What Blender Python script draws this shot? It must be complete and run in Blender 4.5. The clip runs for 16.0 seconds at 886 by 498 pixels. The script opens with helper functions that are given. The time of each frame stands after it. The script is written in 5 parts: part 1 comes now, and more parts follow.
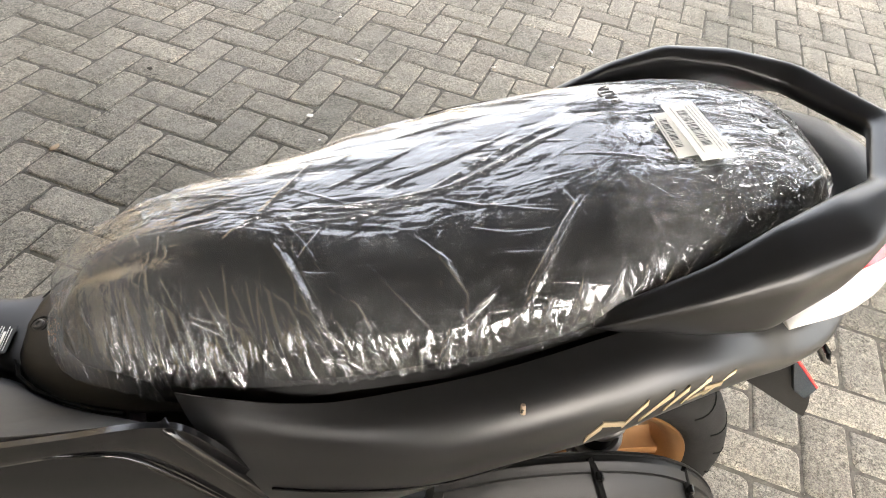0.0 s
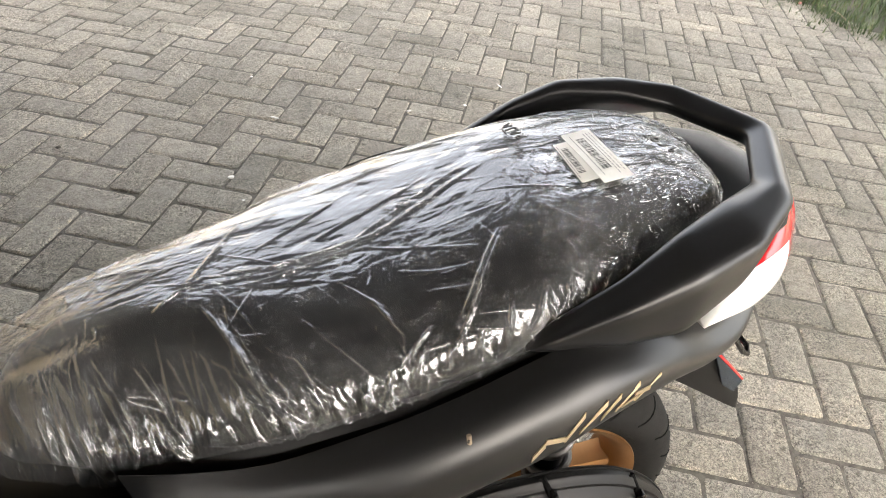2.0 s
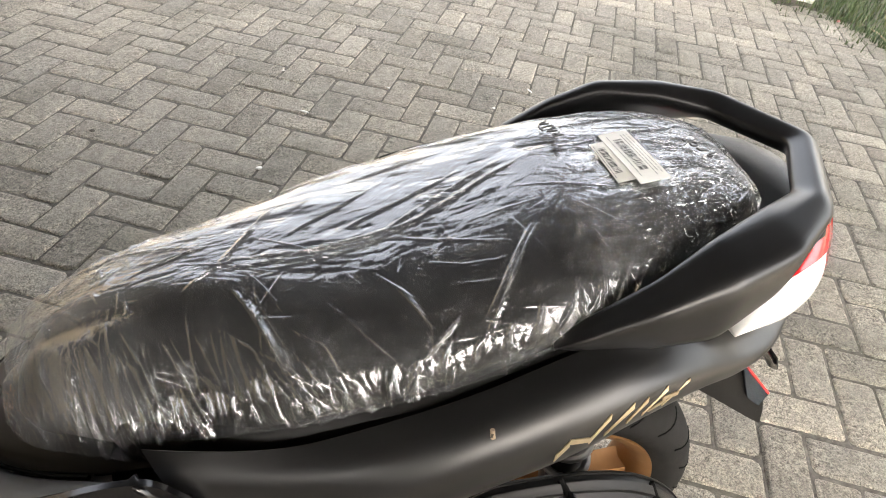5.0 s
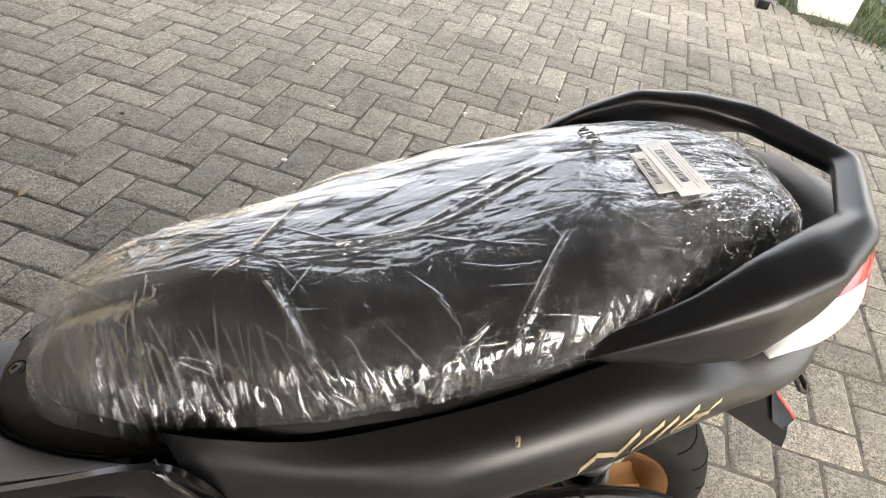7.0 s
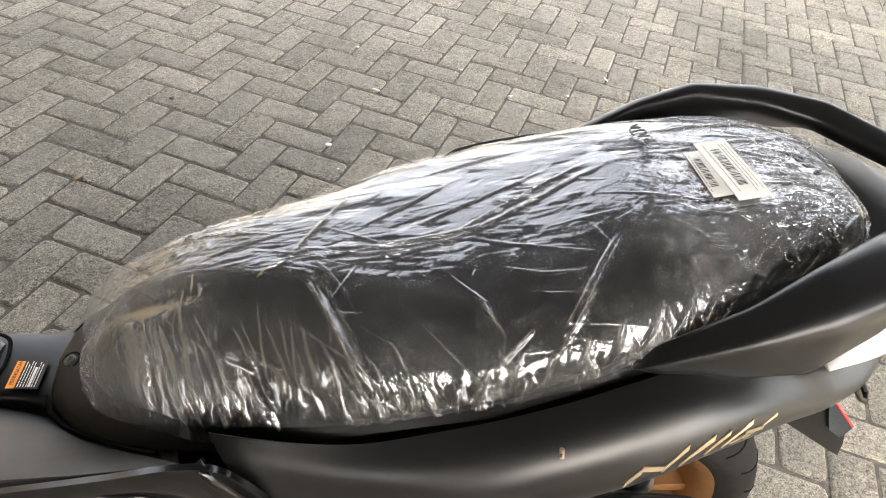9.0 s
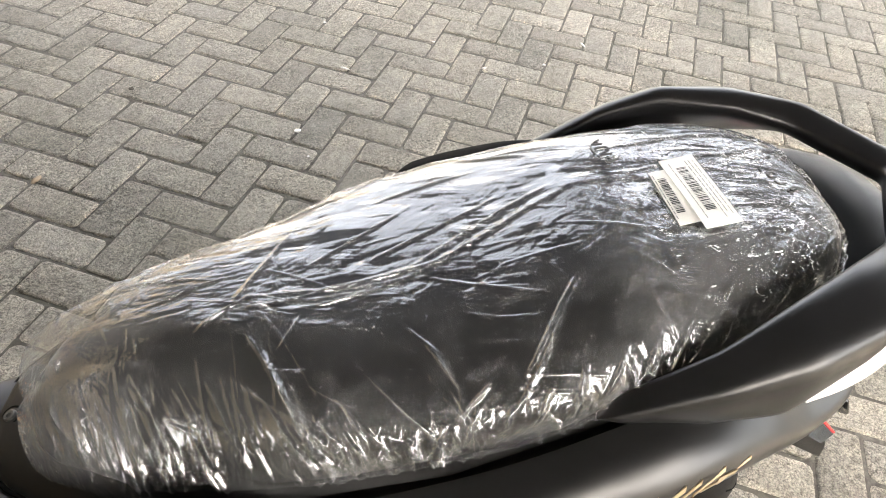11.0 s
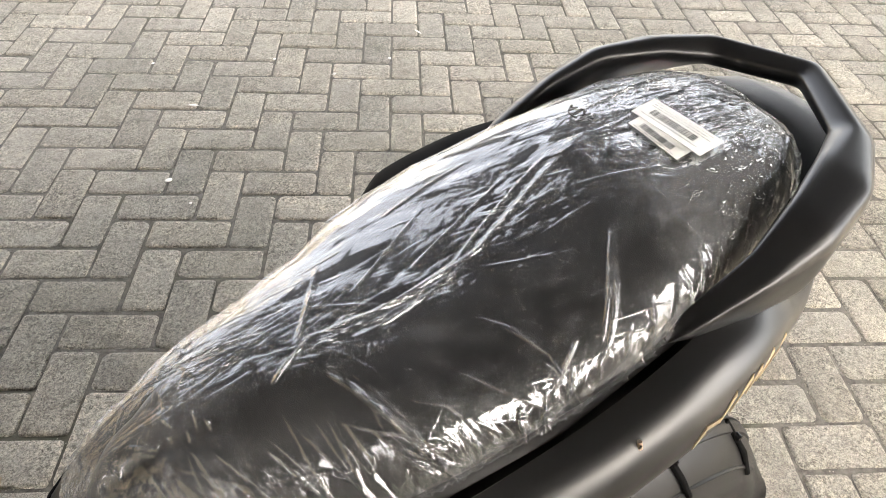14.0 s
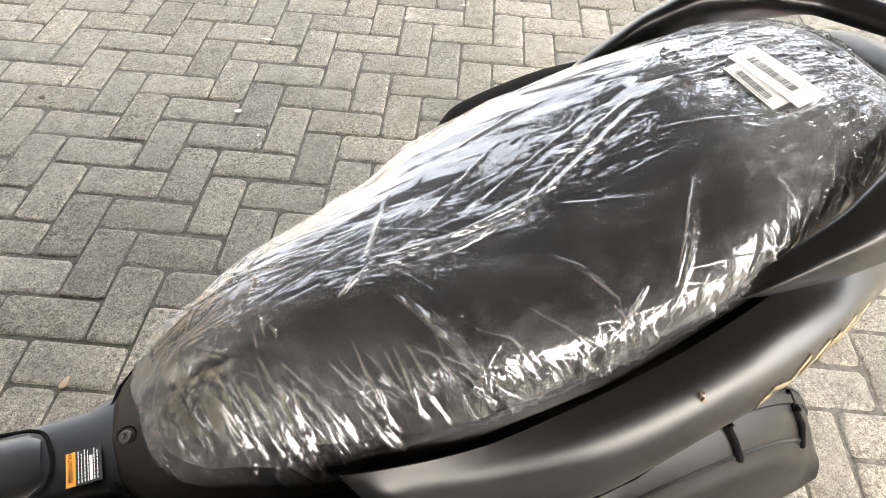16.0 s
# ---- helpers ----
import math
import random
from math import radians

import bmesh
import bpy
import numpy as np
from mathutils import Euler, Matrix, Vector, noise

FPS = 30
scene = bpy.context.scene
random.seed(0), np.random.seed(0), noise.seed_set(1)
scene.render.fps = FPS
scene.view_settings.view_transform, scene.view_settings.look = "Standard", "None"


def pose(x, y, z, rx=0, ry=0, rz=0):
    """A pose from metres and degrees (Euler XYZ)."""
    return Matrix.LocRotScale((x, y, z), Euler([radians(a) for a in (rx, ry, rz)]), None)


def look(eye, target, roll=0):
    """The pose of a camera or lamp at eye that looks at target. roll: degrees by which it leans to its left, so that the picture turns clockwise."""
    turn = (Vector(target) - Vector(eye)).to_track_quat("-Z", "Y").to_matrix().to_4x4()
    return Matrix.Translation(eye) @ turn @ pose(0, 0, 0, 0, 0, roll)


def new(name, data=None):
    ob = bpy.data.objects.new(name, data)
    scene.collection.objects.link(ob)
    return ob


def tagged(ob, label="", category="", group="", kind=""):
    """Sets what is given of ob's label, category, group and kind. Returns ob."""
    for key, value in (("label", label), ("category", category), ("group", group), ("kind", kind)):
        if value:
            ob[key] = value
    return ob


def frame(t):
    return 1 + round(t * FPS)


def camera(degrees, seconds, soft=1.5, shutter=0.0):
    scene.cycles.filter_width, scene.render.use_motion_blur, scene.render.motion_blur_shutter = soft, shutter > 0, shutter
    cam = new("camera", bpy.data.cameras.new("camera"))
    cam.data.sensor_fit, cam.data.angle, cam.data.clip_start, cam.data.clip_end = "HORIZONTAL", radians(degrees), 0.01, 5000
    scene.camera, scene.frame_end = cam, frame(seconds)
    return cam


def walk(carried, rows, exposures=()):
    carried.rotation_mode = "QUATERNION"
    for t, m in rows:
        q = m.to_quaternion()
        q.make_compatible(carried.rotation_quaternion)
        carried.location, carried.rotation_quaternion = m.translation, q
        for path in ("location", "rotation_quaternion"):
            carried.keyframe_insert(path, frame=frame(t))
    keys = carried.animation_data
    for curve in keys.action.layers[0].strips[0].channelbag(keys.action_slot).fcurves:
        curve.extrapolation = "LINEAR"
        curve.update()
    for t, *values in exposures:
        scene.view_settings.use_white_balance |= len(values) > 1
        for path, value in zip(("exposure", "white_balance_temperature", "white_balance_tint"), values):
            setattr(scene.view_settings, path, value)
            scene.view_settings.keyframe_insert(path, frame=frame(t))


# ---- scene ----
cam = camera(68.8, 16.0, 1.0)
PATH = [
    (0, (-0.257, -0.464, 1.165), (0.045, 0.924, -0.243), 9.7),
    (0.5, (-0.253, -0.466, 1.178), (0.157, 0.951, -0.172), 7.6),
    (1, (-0.253, -0.476, 1.179), (0.194, 0.941, -0.16), 7.3),
    (1.5, (-0.251, -0.481, 1.18), (0.232, 0.948, -0.133), 7.1),
    (2, (-0.252, -0.48, 1.183), (0.242, 0.959, -0.115), 7.1),
    (2.5, (-0.257, -0.476, 1.182), (0.229, 0.981, -0.1), 6.9),
    (3, (-0.26, -0.474, 1.181), (0.212, 0.977, -0.112), 7.0),
    (3.5, (-0.262, -0.475, 1.181), (0.198, 0.977, -0.115), 7.4),
    (4, (-0.263, -0.478, 1.18), (0.159, 0.986, -0.116), 7.1),
    (6.5, (-0.27, -0.485, 1.162), (0.208, 0.965, -0.129), 11.3),
    (7, (-0.279, -0.475, 1.163), (0.118, 0.997, -0.131), 11.0),
    (7.5, (-0.286, -0.476, 1.168), (0.041, 1.014, -0.126), 9.9),
    (8, (-0.287, -0.471, 1.167), (0.031, 1.017, -0.129), 9.3),
    (10.5, (-0.246, -0.4, 1.19), (-0.049, 0.953, -0.27), 7.8),
    (11, (-0.237, -0.375, 1.196), (0.06, 0.977, -0.248), 7.1),
    (11.5, (-0.346, -0.354, 1.199), (0.193, 0.922, -0.244), 3.7),
    (12, (-0.405, -0.35, 1.199), (0.292, 0.852, -0.24), 4.8),
    (12.5, (-0.406, -0.347, 1.201), (0.361, 0.846, -0.209), 5.2),
    (13, (-0.399, -0.346, 1.202), (0.374, 0.846, -0.205), 4.5),
    (13.5, (-0.391, -0.344, 1.203), (0.396, 0.844, -0.2), 4.3),
    (14, (-0.401, -0.344, 1.2), (0.321, 0.868, -0.218), 4.2),
    (14.5, (-0.42, -0.345, 1.191), (0.211, 0.877, -0.262), 4.5),
    (15, (-0.432, -0.344, 1.179), (0.135, 0.843, -0.327), 5.1),
    (15.5, (-0.434, -0.346, 1.174), (0.089, 0.838, -0.351), 4.6),
    (16, (-0.424, -0.351, 1.177), (0.125, 0.84, -0.332), 4.9),
]
walk(cam, [(t, look(eye, target, roll)) for t, eye, target, roll in PATH], [(0.0, 3.95, 7150, 10), (2.0, 3.64, 7150, 10), (8.0, 3.70, 7150, 10), (11.0, 4.0, 7150, 10), (12.5, 3.88, 7150, 10), (14.5, 4.02, 7150, 10), (16.0, 4.27, 7150, 10)])

# ---- world and light ----
world = bpy.data.worlds.new("world")
scene.world = world
world.use_nodes = True
wn = world.node_tree
sky = wn.nodes.new("ShaderNodeTexSky")
sky.sky_type = "NISHITA"
sky.sun_disc = False
SUN_EL, SUN_AZ = 54.0, 185.0      # degrees; azimuth clockwise from +y
sky.sun_elevation, sky.sun_rotation = radians(SUN_EL), radians(SUN_AZ)
sky.air_density, sky.dust_density = 1.0, 8.0
haze = wn.nodes.new("ShaderNodeHueSaturation")          # thin cloud greys the sky
haze.inputs["Saturation"].default_value = 0.48
wn.links.new(sky.outputs[0], haze.inputs["Color"])
wn.links.new(haze.outputs[0], wn.nodes["Background"].inputs[0])
wn.nodes["Background"].inputs[1].default_value = 0.15
sun_data = bpy.data.lights.new("sun", "SUN")
sun_data.energy, sun_data.angle, sun_data.color = 1.5, radians(2), (1.0, 0.93, 0.82)
sun = new("sun", sun_data)
_d = Vector((math.sin(radians(SUN_AZ)) * math.cos(radians(SUN_EL)), math.cos(radians(SUN_AZ)) * math.cos(radians(SUN_EL)), math.sin(radians(SUN_EL))))
sun.rotation_euler = _d.to_track_quat("Z", "Y").to_euler()
sun.location = _d * 12

# ---- materials ----
def material(name):
    m = bpy.data.materials.new(name)
    m.use_nodes = True
    nt = m.node_tree
    return m, nt, nt.nodes["Principled BSDF"]


def node(nt, kind, **values):
    n = nt.nodes.new(kind)
    for key, value in values.items():
        n.inputs[key.replace("_", " ")].default_value = value
    return n


def ramp(nt, source, stops):
    r = nt.nodes.new("ShaderNodeValToRGB")
    while len(r.color_ramp.elements) < len(stops):
        r.color_ramp.elements.new(0.5)
    for e, (p, c) in zip(r.color_ramp.elements, stops):
        e.position, e.color = p, (*c, 1)
    nt.links.new(source, r.inputs[0])
    return r.outputs[0]


def mixed(nt, a, b, fac, mode="MIX"):
    m = nt.nodes.new("ShaderNodeMix")
    m.data_type, m.blend_type = "RGBA", mode
    for k, v in ((6, a), (7, b), (0, fac)):
        if isinstance(v, (int, float)):
            m.inputs[k].default_value = v
        elif isinstance(v, tuple):
            m.inputs[k].default_value = (*v, 1)
        else:
            nt.links.new(v, m.inputs[k])
    return m.outputs[2]


def place(nt, scale=(1, 1, 1)):
    c = nt.nodes.new("ShaderNodeTexCoord")
    m = nt.nodes.new("ShaderNodeMapping")
    m.inputs["Scale"].default_value = scale
    nt.links.new(c.outputs["Object"], m.inputs[0])
    return m.outputs[0]


def world_place(nt):
    return nt.nodes.new("ShaderNodeNewGeometry").outputs["Position"]


def noise_tex(nt, at, scale, detail=4, rough=0.6, distort=0.0):
    n = node(nt, "ShaderNodeTexNoise", Scale=scale, Detail=detail, Roughness=rough, Distortion=distort)
    nt.links.new(at, n.inputs["Vector"])
    return n.outputs[0]


def bump(nt, bsdf, height, strength, distance, normal=None):
    b = node(nt, "ShaderNodeBump", Strength=strength, Distance=distance)
    nt.links.new(height, b.inputs["Height"])
    if normal:
        nt.links.new(normal, b.inputs["Normal"])
    nt.links.new(b.outputs[0], bsdf.inputs["Normal"])
    return b.outputs[0]


def plastic(name, colour, rough, grain=0.0004, dust=0.3, coat=0.0):
    """Moulded plastic or paint with a fine grain and thin, uneven dust."""
    m, nt, b = material(name)
    at = place(nt)
    big, fine = noise_tex(nt, at, 9.0, 5), noise_tex(nt, at, 900.0, 2)
    lighter = tuple(min(1, c * 1.5 + 0.004 * dust) for c in colour)
    nt.links.new(ramp(nt, big, [(0.35, colour), (0.75, lighter)]), b.inputs["Base Color"])
    r = ramp(nt, noise_tex(nt, at, 30.0, 6, 0.7), [(0.3, (rough * 0.92,) * 3), (0.8, (min(1, rough * 1.1),) * 3)])
    nt.links.new(r, b.inputs["Roughness"])
    b.inputs["Coat Weight"].default_value = coat
    bump(nt, b, fine, 0.25, grain)
    return m


MATTE = plastic("matte_black_paint", (0.006, 0.006, 0.0062), 0.33, 0.00012)
BAR = plastic("satin_black_metal", (0.0045, 0.0045, 0.0048), 0.34, 0.00012)
BLACK = plastic("black_plastic", (0.0065, 0.0065, 0.0065), 0.40, 0.0006)
BLACK.node_tree.nodes["Principled BSDF"].inputs["Specular IOR Level"].default_value = 0.24
for _m in (MATTE, BAR):
    _m.node_tree.nodes["Principled BSDF"].inputs["Specular IOR Level"].default_value = 0.55
GLOSS = plastic("gloss_black_plastic", (0.003, 0.003, 0.0033), 0.13, 0.0001)
GREY = plastic("dark_grey_plastic", (0.030, 0.030, 0.0295), 0.5, 0.0008)
VINYL = plastic("black_seat_vinyl", (0.0045, 0.0045, 0.005), 0.42, 0.0010)
VINYL.node_tree.nodes["Principled BSDF"].inputs["Specular IOR Level"].default_value = 0.28
RUBBER = plastic("tyre_rubber", (0.008, 0.0078, 0.0075), 0.75, 0.001, 0.6)
RUBBER.node_tree.nodes["Principled BSDF"].inputs["Specular IOR Level"].default_value = 0.18
GOLD = plastic("gold_painted_alloy", (0.21, 0.105, 0.04), 0.5, 0.0002)
GOLD.node_tree.nodes["Principled BSDF"].inputs["Metallic"].default_value = 0.75
EMBLEM = plastic("pale_gold_emblem", (0.42, 0.34, 0.23), 0.34, 0.0001)
EMBLEM.node_tree.nodes["Principled BSDF"].inputs["Metallic"].default_value = 0.7
STEEL = plastic("dull_steel", (0.35, 0.34, 0.33), 0.35, 0.0003)
STEEL.node_tree.nodes["Principled BSDF"].inputs["Metallic"].default_value = 0.9
PAPER = plastic("white_paper", (0.74, 0.72, 0.66), 0.6, 0.0002, 0.0)
PAPER.node_tree.nodes["Principled BSDF"].inputs["Specular IOR Level"].default_value = 0.15
INK = plastic("black_ink", (0.008, 0.008, 0.009), 0.5, 0.0001)
GREY_INK = plastic("grey_ink", (0.22, 0.22, 0.22), 0.5, 0.0001)
# near-black painted for shade in gaps, grooves and recesses; also darkens the far panel
DEEP = plastic("shade_black", (0.003, 0.003, 0.003), 0.9, 0.0002, 0.0)
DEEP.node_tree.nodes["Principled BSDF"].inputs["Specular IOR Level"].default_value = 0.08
ORANGE = plastic("orange_print", (0.85, 0.27, 0.02), 0.45, 0.0001)
RED = plastic("red_lens", (0.55, 0.008, 0.012), 0.12, 0.0001, 0.0, 0.6)
CLEAR = plastic("clear_lens_over_white", (0.84, 0.82, 0.78), 0.16, 0.0001, 0.0, 0.5)
REFLECT = plastic("smoked_reflector", (0.018, 0.025, 0.033), 0.12, 0.0001, 0.0)
WHITE = plastic("white_bits", (0.75, 0.73, 0.68), 0.6, 0.0005)
LEAF = plastic("dry_leaf", (0.25, 0.19, 0.13), 0.7, 0.001)
PINK = plastic("pink_scrap", (0.42, 0.13, 0.14), 0.6, 0.0005)


def film_material():
    """Thin crumpled polythene: clear, with small tilted facets that glint, and creases whitened partly as painted
    glints.
    """
    m = bpy.data.materials.new("clear_plastic_film")
    m.use_nodes = True
    nt = m.node_tree
    nt.nodes.remove(nt.nodes["Principled BSDF"])
    out = nt.nodes["Material Output"]

    def attribute(name):
        a = nt.nodes.new("ShaderNodeAttribute")
        a.attribute_name = name
        return a.outputs["Vector"]

    def maths(op, a, b):
        n = nt.nodes.new("ShaderNodeMath")
        n.operation = op
        n.inputs[2].default_value = 0.018                    # what the clear film scatters everywhere
        for k, v in ((0, a), (1, b)):
            if isinstance(v, (int, float)):
                n.inputs[k].default_value = v
            else:
                nt.links.new(v, n.inputs[k])
        return n.outputs[0]

    def vectors(op, a, b=None, scale=None):
        n = nt.nodes.new("ShaderNodeVectorMath")
        n.operation = op
        for k, v in ((0, a), (1, b)):
            if isinstance(v, tuple):
                n.inputs[k].default_value = v
            elif v is not None:
                nt.links.new(v, n.inputs[k])
        if scale is not None:
            if isinstance(scale, (int, float)):
                n.inputs["Scale"].default_value = scale
            else:
                nt.links.new(scale, n.inputs["Scale"])
        return n.outputs[0]

    at, zone = attribute("wrap"), attribute("zone")          # metres along and round the seat; far, near and nose parts
    split = nt.nodes.new("ShaderNodeSeparateXYZ")
    nt.links.new(zone, split.inputs[0])
    far, near, front = split.outputs
    wob = node(nt, "ShaderNodeTexNoise", Scale=16.0, Detail=3)
    nt.links.new(at, wob.inputs["Vector"])
    at = vectors("ADD", at, vectors("SCALE", vectors("SUBTRACT", wob.outputs[1], (0.5, 0.5, 0.5)), scale=0.011))

    def facets(turn, size, much, part_of, kept):
        """Straight-edged facets of the given length and width, each with a tilt of its own; only some of them stand out."""
        lay = nt.nodes.new("ShaderNodeMapping")
        lay.vector_type = "TEXTURE"
        lay.inputs["Rotation"].default_value = (0, 0, radians(turn))
        lay.inputs["Scale"].default_value = (size[0], size[1], 1)
        nt.links.new(at, lay.inputs[0])
        v = node(nt, "ShaderNodeTexVoronoi", Scale=1.0)
        v.voronoi_dimensions = "2D"
        nt.links.new(lay.outputs[0], v.inputs["Vector"])
        c = nt.nodes.new("ShaderNodeSeparateColor")
        nt.links.new(v.outputs["Color"], c.inputs[0])
        picked = nt.nodes.new("ShaderNodeMapRange")
        picked.inputs["From Min"].default_value, picked.inputs["From Max"].default_value = 1 - kept - 0.12, 1 - kept + 0.12
        nt.links.new(c.outputs[2], picked.inputs[0])
        strength = maths("MULTIPLY", picked.outputs[0], part_of)
        return vectors("SCALE", vectors("SUBTRACT", v.outputs["Color"], (0.5, 0.5, 0.5)), scale=maths("MULTIPLY", strength, much))

    some = ramp(nt, noise_tex(nt, at, 12.0, 3, 0.55), [(0.44, (0.06,) * 3), (0.54, (1.0,) * 3)])
    rest = maths("MULTIPLY", maths("SUBTRACT", 1.0, maths("MAXIMUM", far, maths("MAXIMUM", near, front))), 0.5)
    tilt = facets(-12, (0.050, 0.0042), 0.75, maths("MULTIPLY", far, some), 0.65)
    for args in ((-17, (0.024, 0.0024), 0.60, maths("MULTIPLY", far, some), 0.42), (-6, (0.13, 0.014), 0.34, far, 0.5), (35, (0.020, 0.0050), 0.65, maths("MULTIPLY", far, some), 0.22), (104, (0.040, 0.0036), 0.65, near, 0.45), (97, (0.018, 0.0018), 0.50, near, 0.25),
                 (113, (0.085, 0.0050), 0.45, maths("MULTIPLY", front, some), 0.30), (109, (0.014, 0.0016), 0.42, front, 0.10), (70, (0.020, 0.0012), 0.40, rest, 0.12), (-22, (0.050, 0.0012), 0.40, rest, 0.12)):
        tilt = vectors("ADD", tilt, facets(*args))
    layered = attribute("layers")
    for args in ((55, (0.016, 0.0022), 0.50, layered, 0.40), (-38, (0.020, 0.0020), 0.50, layered, 0.35), (100, (0.008, 0.0016), 0.45, layered, 0.30)):
        tilt = vectors("ADD", tilt, facets(*args))
    here = nt.nodes.new("ShaderNodeNewGeometry").outputs["Normal"]
    normal = vectors("NORMALIZE", vectors("ADD", here, tilt))
    clear = nt.nodes.new("ShaderNodeBsdfTransparent")
    clear.inputs[0].default_value = (0.94, 0.945, 0.95, 1)
    gloss = nt.nodes.new("ShaderNodeBsdfGlossy")
    gloss.inputs["Roughness"].default_value = 0.11
    fres = node(nt, "ShaderNodeFresnel", IOR=1.5)
    twice = nt.nodes.new("ShaderNodeMath")
    twice.operation, twice.use_clamp = "MULTIPLY_ADD", True
    twice.inputs[1].default_value, twice.inputs[2].default_value = 2.3, 0.015
    nt.links.new(fres.outputs[0], twice.inputs[0])
    for s in (gloss, fres):
        nt.links.new(normal, s.inputs["Normal"])
    # creases whitened partly as painted glints; thin haze where the film lies in layers
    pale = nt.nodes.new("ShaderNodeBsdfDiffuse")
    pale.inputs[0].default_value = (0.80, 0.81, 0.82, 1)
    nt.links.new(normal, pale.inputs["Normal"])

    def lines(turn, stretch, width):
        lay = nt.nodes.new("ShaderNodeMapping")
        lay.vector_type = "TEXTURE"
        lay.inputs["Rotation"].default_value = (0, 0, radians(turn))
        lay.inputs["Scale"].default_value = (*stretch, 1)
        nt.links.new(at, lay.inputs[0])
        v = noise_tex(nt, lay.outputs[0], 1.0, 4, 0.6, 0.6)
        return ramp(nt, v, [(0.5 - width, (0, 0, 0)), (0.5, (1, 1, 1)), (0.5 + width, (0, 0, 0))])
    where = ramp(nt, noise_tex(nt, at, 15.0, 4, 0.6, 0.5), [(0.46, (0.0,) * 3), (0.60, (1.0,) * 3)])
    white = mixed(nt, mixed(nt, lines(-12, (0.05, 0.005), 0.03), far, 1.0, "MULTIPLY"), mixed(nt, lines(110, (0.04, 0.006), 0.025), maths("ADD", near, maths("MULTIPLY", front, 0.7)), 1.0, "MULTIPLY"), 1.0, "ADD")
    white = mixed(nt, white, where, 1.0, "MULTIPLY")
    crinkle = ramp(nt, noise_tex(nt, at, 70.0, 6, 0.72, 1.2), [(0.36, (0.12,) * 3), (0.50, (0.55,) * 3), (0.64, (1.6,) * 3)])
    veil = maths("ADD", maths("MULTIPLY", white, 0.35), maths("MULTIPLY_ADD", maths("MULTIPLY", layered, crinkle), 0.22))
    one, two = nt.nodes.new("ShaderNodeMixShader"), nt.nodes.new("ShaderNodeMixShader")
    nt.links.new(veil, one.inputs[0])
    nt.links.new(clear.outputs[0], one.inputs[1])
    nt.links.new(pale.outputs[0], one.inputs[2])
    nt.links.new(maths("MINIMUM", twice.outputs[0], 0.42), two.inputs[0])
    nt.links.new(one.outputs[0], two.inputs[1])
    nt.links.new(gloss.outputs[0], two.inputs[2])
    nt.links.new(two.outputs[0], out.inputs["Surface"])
    return m


FILM = film_material()


PX, PY = 0.1038, 0.105          # half a paver along, a whole one across


